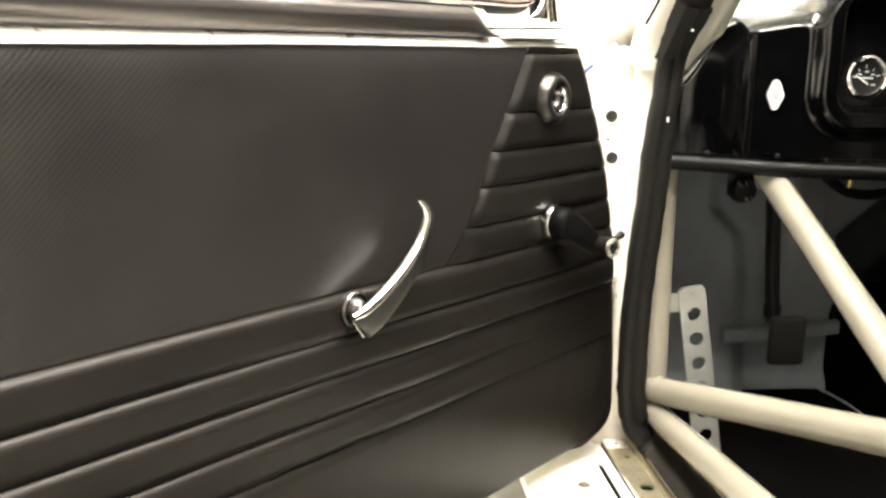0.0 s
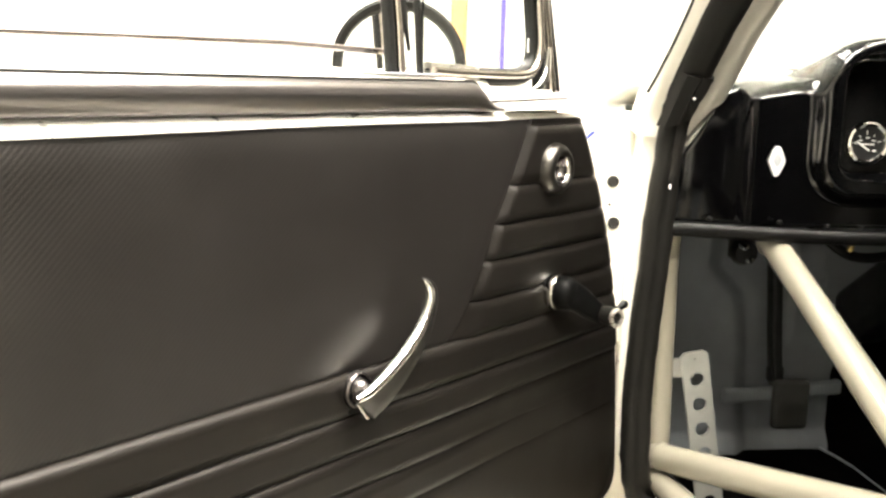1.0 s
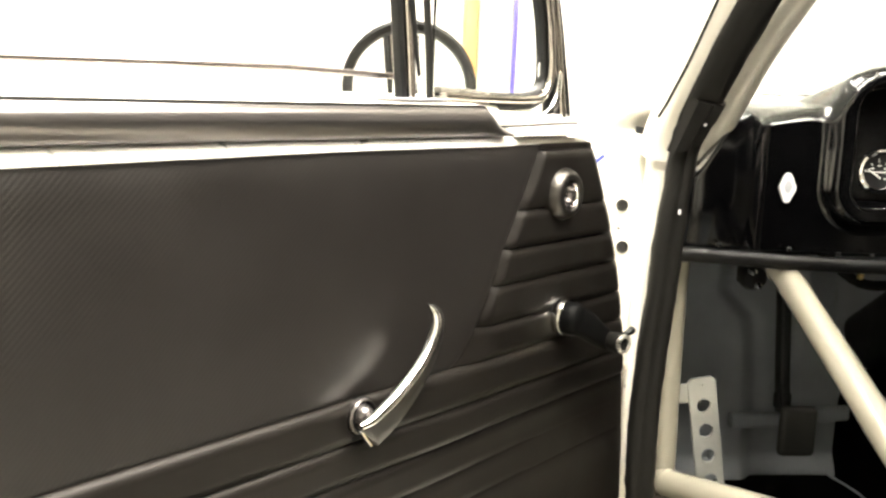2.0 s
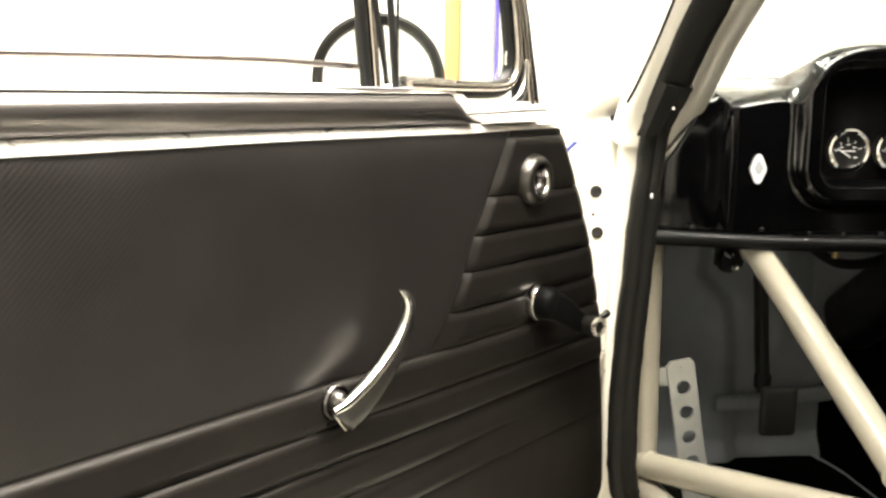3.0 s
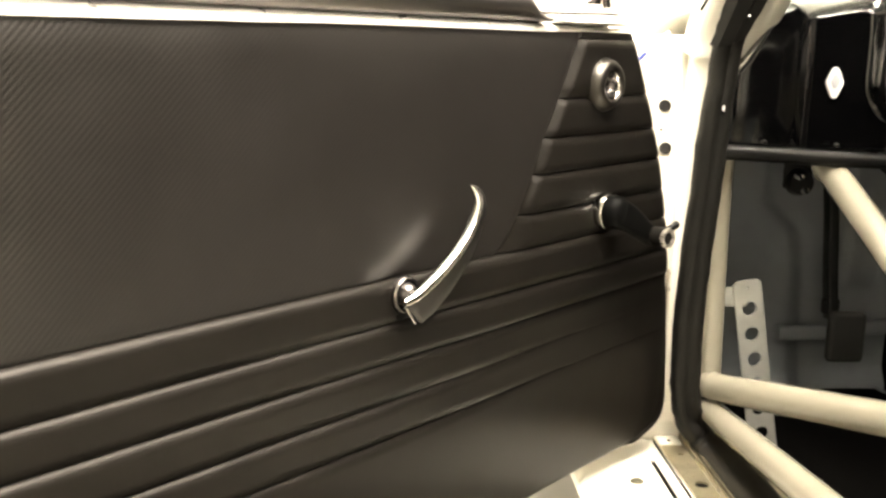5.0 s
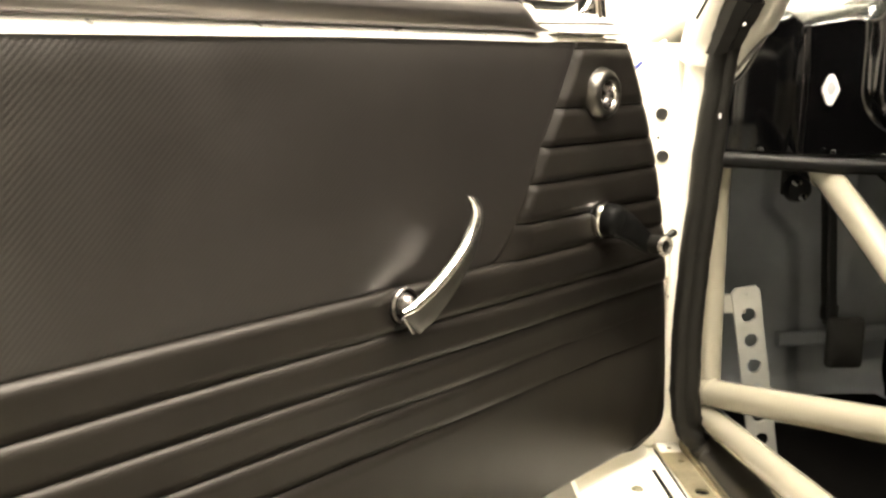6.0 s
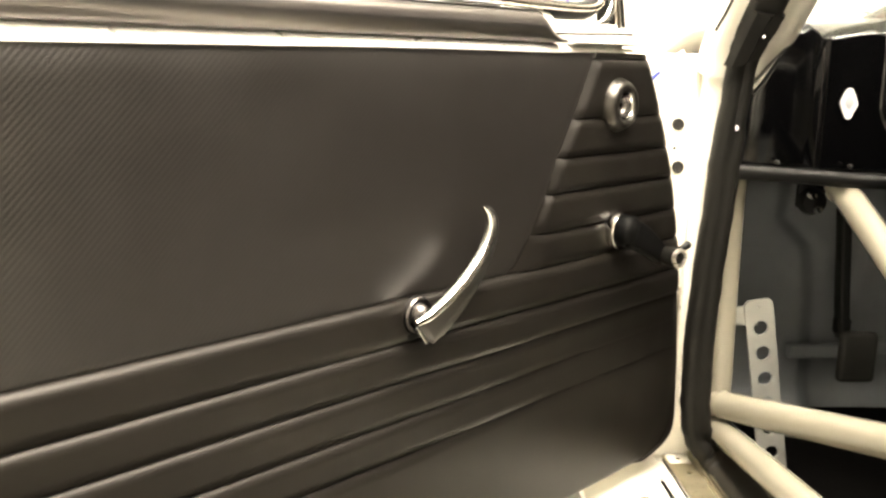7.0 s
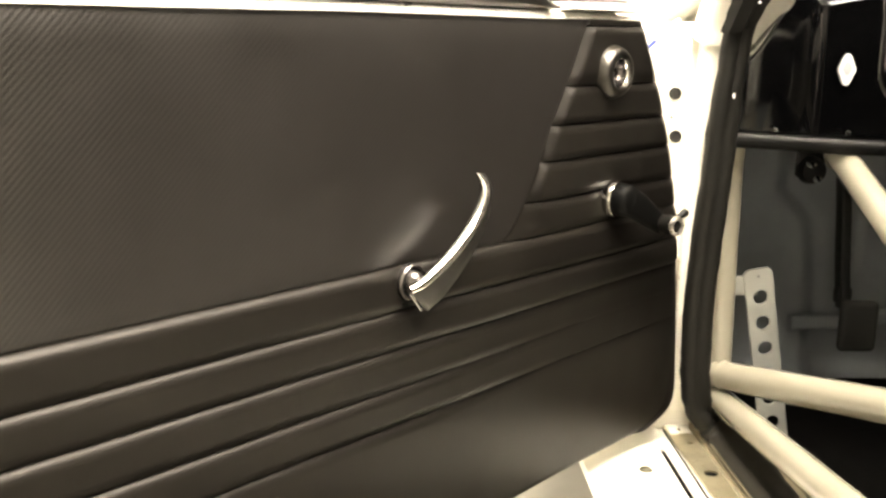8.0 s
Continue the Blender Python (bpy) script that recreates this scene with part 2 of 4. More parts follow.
def lathe(profile, centre, axis, n=40, bm=None):
    """(radius, height along axis) pairs turned round an axis."""
    bm = bm or bmesh.new()
    axis = Vector(axis).normalized()
    a = axis.orthogonal().normalized()
    b = axis.cross(a)
    rings = []
    for r, h in profile:
        c = Vector(centre) + axis * h
        if r < 1e-6:
            rings.append([bm.verts.new(c)])
        else:
            rings.append([bm.verts.new(c + r * (math.cos(2 * math.pi * k / n) * a + math.sin(2 * math.pi * k / n) * b)) for k in range(n)])
    for p, q in zip(rings, rings[1:]):
        for k in range(n):
            j = (k + 1) % n
            f = [p[k % len(p)], p[j % len(p)], q[j % len(q)], q[k % len(q)]]
            f = list(dict.fromkeys(f))
            if len(f) > 2:
                bm.faces.new(f)
    return bm


def slab(outline, depth, axis, holes=(), bevel=0.0):
    """A plate from a 3D outline, pushed along axis by depth; holes are (centre, radius), cut through."""
    bm = bmesh.new()
    ax = Vector(axis).normalized()
    outline = [Vector(p) for p in outline]
    loops = [outline]
    if holes:
        ref = (outline[1] - outline[0]).normalized()
        other = ax.cross(ref)
        for c, r in holes:
            loops.append([Vector(c) + r * (math.cos(2 * math.pi * k / 18) * ref + math.sin(2 * math.pi * k / 18) * other) for k in range(18)])
    edges = []
    for loop in loops:
        vs = [bm.verts.new(p) for p in loop]
        edges += [bm.edges.new((vs[i], vs[(i + 1) % len(vs)])) for i in range(len(vs))]
    made = bmesh.ops.triangle_fill(bm, edges=edges, use_beauty=True)
    faces = [f for f in made["geom"] if isinstance(f, bmesh.types.BMFace)]
    ext = bmesh.ops.extrude_face_region(bm, geom=faces)
    vs = [g for g in ext["geom"] if isinstance(g, bmesh.types.BMVert)]
    bmesh.ops.translate(bm, verts=vs, vec=ax * depth)
    return bm


def step(a, b, x):
    x = min(1.0, max(0.0, (x - a) / (b - a)))
    return x * x * (3 - 2 * x)


def table(keys, x):
    """Linear look-up in (x, value) pairs."""
    return float(np.interp(x, [k[0] for k in keys], [k[1] for k in keys]))


# ---- the room ----
U0, U1, V0, V1, TOP = -2.5, 3.2, -3.4, 2.45, 2.7


def build_room():
    single("floor", box((U0 - 0.1, V0 - 0.1, -0.1), (U1 + 0.1, V1 + 0.1, 0)), FLOOR, "grey sealed concrete workshop floor", "floor", kind="structure", axes=CAR, smooth=0)
    single("ceiling", box((U0 - 0.1, V0 - 0.1, TOP), (U1 + 0.1, V1 + 0.1, TOP + 0.1)), WALL, "white painted workshop ceiling", "ceiling", kind="structure", axes=CAR, smooth=0)
    for name, lo, hi in (("wall_north", (U0 - 0.1, V1, 0), (U1 + 0.1, V1 + 0.1, TOP)), ("wall_south", (U0 - 0.1, V0 - 0.1, 0), (U1 + 0.1, V0, TOP)),
                         ("wall_west", (U0 - 0.1, V0, 0), (U0, V1, TOP)), ("wall_east", (U1, V0, 0), (U1 + 0.1, V1, TOP))):
        # The unseen east wall is toned grey to darken what the car reflects.
        plain = name == "wall_east"
        single(name, box(lo, hi), DARK_WALL if plain else WALL, "workshop wall out of view, toned grey for reflections" if plain else "bright white painted workshop wall", "wall", kind="structure", axes=CAR, smooth=0)


def unseen_ceiling_light(u, v, length, width):
    lamp = thing("unseen_ceiling_light", "long white ceiling light, unseen, added to suit the highlights", "ceiling light", "ceiling lights", at=(u, v, TOP), axes=CAR)
    part("housing", box((u - width / 2, v - length / 2, TOP - 0.06), (u + width / 2, v + length / 2, TOP), 0.01), ENAMEL, lamp)
    part("diffuser", box((u - width / 2 + 0.02, v - length / 2 + 0.03, TOP - 0.085), (u + width / 2 - 0.02, v + length / 2 - 0.03, TOP - 0.062), 0.008), LAMP_GLOW, lamp, "glowing opal diffuser")


build_room()
# Unseen lights, added and moved until highlights and tones came out right.
unseen_ceiling_light(-0.15, -1.00, 1.9, 0.75)
unseen_ceiling_light(0.80, -0.95, 2.2, 0.75)
unseen_ceiling_light(-0.45, 1.15, 1.6, 0.60)

single("yellow_post", box((0.080, 2.36, 0), (0.128, 2.44, 2.3), 0.006), YELLOW, "yellow painted upright post by the white wall", "post", axes=CAR, base=(0.09, 2.4, 0))
single("cream_board", box((0.133, 2.40, 0), (0.252, 2.44, 2.2), 0.005), CREAM_BOARD, "pale cream upright board leaning on wall", "board", axes=CAR, base=(0.18, 2.42, 0))
single("purple_pipe", tube([(0.266, 2.39, 0), (0.266, 2.39, 2.3)], 0.0075, 6, 14, side=(1, 0, 0)), PURPLE, "thin violet-blue upright plastic pipe by the wall", "pipe", axes=CAR, base=(0.266, 2.39, 0))

# ---- the car body ----
body = thing("classic_car", "white-painted classic car with its door open", "car", at=(0.5, 0.1, 0), axes=CAR)


def grid_sheet(f, nu, nv, thick=None):
    """A sheet f(a, b), a and b from 0 to 1; thick pushes a copy back by that vector and closes the rim."""
    bm = bmesh.new()
    vs = [[bm.verts.new(f(i / nu, j / nv)) for j in range(nv + 1)] for i in range(nu + 1)]
    faces = [bm.faces.new((vs[i][j], vs[i + 1][j], vs[i + 1][j + 1], vs[i][j + 1])) for i in range(nu) for j in range(nv)]
    if thick:
        ext = bmesh.ops.extrude_face_region(bm, geom=faces, use_keep_orig=True)
        bmesh.ops.translate(bm, verts=[g for g in ext["geom"] if isinstance(g, bmesh.types.BMVert)], vec=thick)
    return bm


# Hinge pillar, with a raised inner flange that carries the seal.
pillar = part("hinge_pillar", box((-0.055, 0.125, 0.362), (0.122, 0.26, 0.955), 0.010, 3), WHITE, body)
part("pillar_flange", sweep([(0.108, 0.146, 0.37), (0.108, 0.141, 0.392), (0.107, 0.122, 0.425), (0.1065, 0.109, 0.470), (0.1065, 0.104, 0.53), (0.107, 0.104, 0.60), (0.112, 0.104, 0.86), (0.116, 0.100, 0.965)], rounded(0.024, 0.05, 0.006), side=(1, 0, 0)), WHITE, pillar)
for u, z in ((0.065, 0.859), (0.069, 0.800)):
    part("grommet", lathe([(0, 0.0015), (0.0055, 0.0015), (0.0065, 0.003), (0.0085, 0.0025), (0.0085, -0.003)], (u, 0.1245, z), (0, -1, 0), 24), HOLE, pillar, "black round rubber grommet")
part("screw", lathe([(0, 0.002), (0.0018, 0.0018), (0.002, 0)], (0.062, 0.1245, 0.826), (0, -1, 0), 12), HOLE, pillar)
bm = lathe([(0, 0.012), (0.010, 0.012), (0.011, 0.009), (0.011, -0.012), (0, -0.012)], (0.0945, 0.104, 0.614), (0, 0, 1), 24)
lathe([(0, 0.004), (0.013, 0.004), (0.013, -0.001), (0, -0.001)], (0.0945, 0.104, 0.601), (0, 0, 1), 24, bm)
part("check_roller", bm, DARK_CHROME, pillar, "small chrome door check roller")
part("check_bracket", box((0.074, 0.112, 0.560), (0.101, 0.126, 0.628), 0.003), BRONZE, pillar, "dull metal check bracket")
for z in (0.6050, 0.6250):
    part("roller_band", lathe([(0.0108, -0.002), (0.0122, -0.002), (0.0122, 0.002), (0.0108, 0.002)], (0.0945, 0.104, z), (0, 0, 1), 24), CHROME, pillar)

# Front wing and bonnet edge, one curved sheet.
WING = [(-0.075, 0.40), (-0.085, 0.62), (-0.082, 0.78), (-0.07, 0.86), (-0.035, 0.905), (0.03, 0.925), (0.10, 0.935), (0.35, 0.95), (0.75, 0.96)]


def wing(a, b):
    s = b * (len(WING) - 1)
    k = min(int(s), len(WING) - 2)
    u, z = (WING[k][n] + (WING[k + 1][n] - WING[k][n]) * (s - k) for n in (0, 1))
    v = 0.262 + a * 1.2
    return Vector((u + 0.05 * a * a, v, z - 0.05 * a * a * step(0.5, 0.9, z)))


bm = grid_sheet(wing, 24, 27)
gone = [f for f in bm.faces if (f.calc_center_median().yz - Vector((0.86, 0.30))).length < 0.33 and f.calc_center_median().x < 0.0]
bmesh.ops.delete(bm, geom=gone, context="FACES")
ext = bmesh.ops.extrude_face_region(bm, geom=list(bm.faces), use_keep_orig=True)
bmesh.ops.translate(bm, verts=[g for g in ext["geom"] if isinstance(g, bmesh.types.BMVert)], vec=(0.003, 0, -0.003))
part("front_wing", bm, WHITE, body)
# Scuttle below the windscreen.
part("scuttle", grid_sheet(lambda a, b: Vector((0.10 + 1.25 * a, 0.20 + 0.32 * b, 1.013 - 0.05 * b + 0.012 * math.sin(math.pi * a))), 16, 4, (0, 0, -0.02)), WHITE, body)
part("scuttle_trim", tube([(0.20, 0.235, 1.019), (0.40, 0.24, 1.024), (0.9, 0.245, 1.027)], 0.0022, 16, 8), RUBBER, body)
for u in (0.28, 0.33):
    part("clip", box((u, 0.225, 1.015), (u + 0.014, 0.24, 1.027), 0.002), DULL_CHROME, body)

# Windscreen pillar, leaning back and inwards.
part("windscreen_pillar", sweep(curve_points([(0.108, 0.105, 0.93), (0.113, 0.090, 0.975), (0.133, 0.000, 1.10), (0.19, -0.17, 1.37)], 14), rounded(0.052, 0.05, 0.012), side=(0, 1, 0.5)), WHITE, body)
part("pillar_trim", tube([(0.079, 0.035, 0.985), (0.089, 0.018, 1.015), (0.109, -0.032, 1.10), (0.157, -0.19, 1.37)], 0.002, 20, 8), RUBBER, body)
# Roof out of view, added to keep ceiling light out of the cabin.
part("roof", grid_sheet(lambda a, b: Vector((0.18 + 1.14 * a, -0.20 - 1.5 * b, 1.375 + 0.04 * math.sin(math.pi * a) + 0.02 * math.sin(math.pi * b))), 12, 12, (0, 0, 0.012)), WHITE, body)
# Unseen lining, added dark so that the dash reflects black.
part("unseen_headlining", grid_sheet(lambda a, b: Vector((0.20 + 1.10 * a, -0.24 - 1.44 * b, 1.362 + 0.04 * math.sin(math.pi * a) + 0.02 * math.sin(math.pi * b))), 10, 10, (0, 0, 0.006)), CARPET, body, "unseen dark lining, added to darken the dash's reflections")
REAR = -0.86  # front edge of the unseen quarter, set for the panel's reflections
# Unseen far side, toned to set what the trim reflects.
part("unseen_far_side", box((1.36, -1.7, 0.20), (1.40, 0.50, 0.95), 0.01), CREAM, body)
# Black panel out of view, added to darken reflections in the trim.
part("unseen_dark_panel", box((1.335, -0.60, 0.34), (1.358, 0.46, 0.93), 0.01), PLASTIC, body, "unseen black panel, added to darken the trim's reflections")
# White quarter out of view, added to brighten the panel's left by reflection.
part("unseen_rear_quarter", grid_sheet(lambda s, t: Vector((-0.02 + 0.05 * t * t + 0.10 * step(0.6, 1.0, t), REAR - 1.5 * s, 0.22 + 1.14 * t)), 10, 16, (0.02, 0, 0)), WHITE, body)
# Unseen dark pieces, added to keep the dash's reflections black.
part("unseen_far_quarter", box((1.361, -1.76, 0.952), (1.398, -0.99, 1.37), 0.01), CARPET, body)
part("unseen_rear_bulkhead", box((0.17, -1.76, 0.20), (1.36, -1.72, 1.36), 0.01), CARPET, body)


def windscreen(a, b):
    return Vector((0.17 + 1.12 * a, 0.19 - 0.37 * b + 0.10 * math.sin(math.pi * a), 1.005 + 0.365 * b))


glass = part("windscreen", grid_sheet(windscreen, 14, 8, (0, 0.003, 0.004)), GLASS, body, "clear curved windscreen glass")
glass.visible_shadow = False

# Sill: painted top with a narrow slot, and its bare metal strip.
SILL0 = -1.15
part("sill", slab([(-0.0655, SILL0, 0.364), (-0.062, SILL0, 0.3705), (0.0518, SILL0, 0.3705), (0.0518, SILL0, 0.20), (0.042, SILL0, 0.20), (-0.052, SILL0, 0.345)], 0.122 - SILL0, (0, 1, 0)), WHITE, body)
part("sill_lip", box((0.0600, SILL0, 0.20), (0.189, 0.122, 0.369), 0.002, 2), WHITE, body)
part("sill_bridge", box((0.05, 0.045, 0.21), (0.066, 0.124, 0.3695)), WHITE, body)
STRIP_HOLES = [((0.101, 0.060, 0.369), 0.0048), ((0.100, -0.041, 0.369), 0.0095), ((0.095, 0.105, 0.369), 0.003), ((0.096, -0.017, 0.369), 0.002), ((0.100, -0.13, 0.369), 0.0035), ((0.101, -0.25, 0.369), 0.008)]
part("sill_strip", slab([(0.077, 0.122, 0.369), (0.1135, 0.122, 0.369), (0.1145, -0.5, 0.369), (0.1145, SILL0, 0.369), (0.082, SILL0, 0.369), (0.082, -0.1, 0.369)], 0.0035, (0, 0, 1), STRIP_HOLES), ALU, body, "scuffed bare metal strip with holes", smooth=0)
for c, r in STRIP_HOLES:
    # Black disc standing in for the shade down in the hole.
    part("hole_disc", lathe([(0, 0.0006), (r * 1.02, 0.0006), (r * 1.02, 0)], c, (0, 0, 1), 18), MATTE, body, "black disc that darkens a hole in the metal strip", smooth=0)
part("strip_rib", box((0.1160, SILL0, 0.369), (0.1186, 0.122, 0.379), 0.001), ALU, body)
part("strip_rib", box((0.1222, SILL0, 0.369), (0.1258, 0.105, 0.379), 0.001), ALU, body)
part("rib_gap_strip", box((0.1188, SILL0, 0.3692), (0.1220, 0.110, 0.3725)), RUBBER, body, "black strip filling the gap between the ribs")
part("strip_edge", box((0.0745, SILL0, 0.3692), (0.0768, 0.110, 0.3712)), RUBBER, body, "thin black line along the metal strip")
# Black strip laid in the slot as its shade.
part("slot_shade", box((0.0515, SILL0, 0.30), (0.0605, 0.044, 0.3668)), MATTE, body, "black strip standing in for the sill slot's shade")
part("sill_bolt", lathe([(0, 0.003), (0.006, 0.003), (0.0085, 0.001), (0.0095, 0)], (0.017, -0.026, 0.3705), (0, 0, 1), 7), ZINC, body, "flat metal plug")

# Footwell.


def firewall(a, b):
    u, z = 0.16 + 0.62 * a, 0.30 + 0.66 * b
    line = table([(0.30, 0.412), (0.47, 0.407), (0.557, 0.402), (0.633, 0.390), (0.681, 0.343), (0.73, 0.345), (0.96, 0.345)], z)
    v = 0.435 - 0.026 * (1 - step(line - 0.022, line + 0.016, u))
    # a shallow vertical swage and a raised panel beside it
    v -= 0.0035 * math.exp(-((u - line - 0.036) / 0.020) ** 2) * step(0.34, 0.46, z)
    v -= 0.010 * step(0.485, 0.500, u) * (1 - step(0.545, 0.560, u)) * step(0.52, 0.56, z)
    v += 0.006 * math.exp(-((u - 0.245) / 0.010) ** 2) * step(0.55, 0.62, z)
    v -= 0.016 * (1 - step(0.345, 0.385, z))
    return Vector((u, v + 0.004 * noise.noise((u * 9, z * 9, 0.3)) + 0.0012 * noise.noise((u * 40, z * 40, 1.3)), z))


part("firewall", grid_sheet(firewall, 170, 120, (0, 0.004, 0)), GREY, body, "grey-painted pressed steel firewall")
part("toe_bar", sweep([(0.362, 0.388, 0.456), (0.45, 0.392, 0.457), (0.58, 0.400, 0.468)], rounded(0.020, 0.025, 0.006), side=(0, 0, 1)), GREY, body, "grey-painted stiffening bar across the toe board")
part("inner_side_panel", box((0.124, 0.145, 0.30), (0.128, 0.44, 0.95)), GREY, body)
part("floor_pan", box((0.19, -1.7, 0.30), (1.36, 0.45, 0.325)), GREY, body)
part("tunnel", sweep([(0.72, 0.44, 0.40), (0.72, -1.6, 0.40)], rounded(0.28, 0.32, 0.08), side=(0, 0, 1)), CARPET, body)

# Rubber seal round the door opening.
SEAL = [(0.23, -0.235, 1.37), (0.188, -0.14, 1.23), (0.153, -0.05, 1.103), (0.134, 0.040, 0.990), (0.127, 0.058, 0.945), (0.1195, 0.060, 0.865), (0.111, 0.060, 0.748), (0.102, 0.060, 0.620),
        (0.1005, 0.060, 0.530), (0.1035, 0.061, 0.460), (0.113, 0.064, 0.424), (0.132, 0.066, 0.400), (0.147, 0.045, 0.388), (0.1505, -0.03, 0.384), (0.150, -0.20, 0.383), (0.150, -0.60, 0.383), (0.150, SILL0, 0.383)]
pts = curve_points(SEAL, 120)
SEAL_SECTION = [(-0.017, -0.013), (-0.0185, -0.004), (-0.016, 0.006), (-0.009, 0.011), (-0.002, 0.0098), (0.001, 0.0072), (0.005, 0.0088), (0.012, 0.009), (0.0175, 0.003), (0.0185, -0.006), (0.016, -0.013)]


def seal_up(p):
    return Vector((0, -1, 0.1)).lerp(Vector((-0.35, -0.2, 1)), 1 - step(0.39, 0.46, p.z))


places = []
for i, p in enumerate(pts):
    d = (pts[min(i + 1, len(pts) - 1)] - pts[max(i - 1, 0)]).normalized()
    up = seal_up(p)
    up = (up - up.dot(d) * d).normalized()
    across = up.cross(d)
    s = 1.0 + 0.22 * step(0.93, 1.0, p.z) + 0.36 * (1 - step(0.384, 0.412, p.z)) + 0.11 * (1 - step(0.852, 0.858, p.z)) + 0.06 * noise.noise((i * 0.35, 0.2, 0.1))
    wob = 0.0020 * noise.noise((i * 0.5, 2.0, 0.0))
    flat = step(0.95, 1.02, p.z)
    places.append([Vector(p + across * (a * s + wob) + up * (b * (1 - 0.45 * (1 - step(0.384, 0.412, p.z))) + flat * ((0.0095 if abs(a) < 0.012 else b) - b))) for a, b in SEAL_SECTION])


def seal_length(some):
    bm = bmesh.new()
    loops = [[bm.verts.new(p) for p in ring] for ring in some]
    for r, q in zip(loops, loops[1:]):
        for k in range(len(SEAL_SECTION)):
            j = (k + 1) % len(SEAL_SECTION)
            bm.faces.new((r[k], r[j], q[j], q[k]))
    return bm


BEND = next(i for i, p in enumerate(pts) if p.z < 0.398)
seal = part("door_seal", seal_length(places[:BEND + 1]), RUBBER, body, "black rubber door seal, wrinkled at the bend", smooth=60)
# Lighter copy of the same rubber, for the light falling on the sill.
part("sill_seal", seal_length(places[BEND:]), LIT_RUBBER, body, "rubber seal along the sill, toned up as lit from above", smooth=60)
part("inner_sill_trim", box((0.1785, SILL0, 0.345), (0.2130, 0.026, 0.3745), 0.003), DUSTY_TRIM, body, "dusty dark trim strip inside the sill")
# Thin black box on the trim, drawn as the shade of a slot.
part("slot_patch", box((0.1985, -0.130, 0.3740), (0.2050, -0.078, 0.3752), 0.0004), MATTE, body, "thin black box standing in for a slot's shade")
part("end_plate", box((0.0800, 0.090, 0.3727), (0.1125, 0.1235, 0.3745), 0.001), WHITE, body, "small white plate at the strip's end")
part("plate_screw", lathe([(0, 0.0016), (0.0022, 0.0014), (0.0030, 0)], (0.0955, 0.103, 0.3745), (0, 0, 1), 12), BRONZE, body)
# A loose wrap of rubber over the joint below the windscreen pillar, with flat sides and sharp creases.
bm = bmesh.new()
rings = []
WRAP = [(-1.0, 0.2), (-0.72, -0.75), (0.05, -1.0), (0.22, -0.72), (0.85, -0.85), (1.0, 0.1), (0.6, 0.9), (-0.6, 0.9)]
for i in range(8):
    f = i / 7
    p = Vector((0.1395, 0.022, 1.010)).lerp(Vector((0.1215, 0.050, 0.948)), f)
    ring = []
    for k, (c, s) in enumerate(WRAP):
        r = 0.0235 + 0.0016 * noise.noise((k * 1.7, f * 3, 2)) - 0.0022 * math.exp(-((f - 0.55) / 0.12) ** 2) * (k in (3, 4))
        slant = 0.010 * c * (0.5 - f)
        ring.append(bm.verts.new(p + Vector((1, 0.1, 0.10)).normalized() * r * c + Vector((0, 0.75, 0.3)).normalized() * 0.62 * r * s + Vector((0, 0, -slant))))
    rings.append(ring)
for r, q in zip(rings, rings[1:]):
    for k in range(len(WRAP)):
        bm.faces.new((r[k], r[(k + 1) % len(WRAP)], q[(k + 1) % len(WRAP)], q[k]))
bm.faces.new(rings[0]), bm.faces.new(rings[-1])
part("sleeve", bm, RUBBER, seal, "creased black rubber sleeve", smooth=22)
part("sleeve_pin", lathe([(0, 0.003), (0.0016, 0.0026), (0.0020, 0)], (0.1330, 0.010, 0.978), (0, -1, 0.3), 12), ENAMEL, seal, "tiny white pin in the sleeve")
part("screw_cap", box((0.1200, 0.0455, 0.8575), (0.1232, 0.0485, 0.8645), 0.0010), ENAMEL, body, "small white screw cap")

# Blue and milky hose by the hinge.
hose = thing("washer_hose", "thin milky plastic hose with a blue end", "hose", at=(0.016, 0.125, 0.90), axes=CAR)
part("blue_end", tube([(0.010, 0.118, 0.885), (0.016, 0.105, 0.915), (0.026, 0.09, 0.931)], 0.003, 12, 10), BLUE, hose)
part("clear_length", tube([(0.026, 0.09, 0.931), (0.036, 0.08, 0.943), (0.048, 0.085, 0.953), (0.060, 0.11, 0.957)], 0.003, 16, 10), CLEAR_HOSE, hose)

# ---- roll cage ----
cage = thing("roll_cage", "cream-painted steel roll cage tubes welded in the cabin", "roll cage", at=(0.14, 0.09, 0.33), axes=CAR)
R = 0.0195
# Lighter copy of the cage paint, standing in for brighter light up here.
part("windscreen_tube", tube([(0.29, -0.24, 1.37), (0.206, -0.02, 1.106), (0.189, 0.04, 1.030), (0.178, 0.10, 0.958), (0.170, 0.113, 0.930)], R, 40, side=(1, 0, 0)), LIT_CREAM, cage, "tube beside the windscreen, toned up as brighter lit")
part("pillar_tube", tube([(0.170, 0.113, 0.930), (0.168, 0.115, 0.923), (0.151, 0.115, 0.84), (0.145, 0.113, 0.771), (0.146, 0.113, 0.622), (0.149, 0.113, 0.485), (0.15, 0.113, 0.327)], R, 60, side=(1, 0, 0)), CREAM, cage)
part("door_bar", tube([(0.146, 0.100, 0.4605), (0.285, -0.37, 0.5670), (0.36, -0.62, 0.6245)], R * 1.06, 20), CREAM, cage)
part("lower_bar", tube([(0.148, 0.105, 0.424), (0.150, -0.29, 0.462), (0.152, -1.05, 0.535)], R, 20), CREAM, cage)
part("diagonal_bar", tube([(0.2955, 0.108, 0.7755), (0.2945, 0.07, 0.766), (0.287, -0.375, 0.584)], R, 20), CREAM, cage)
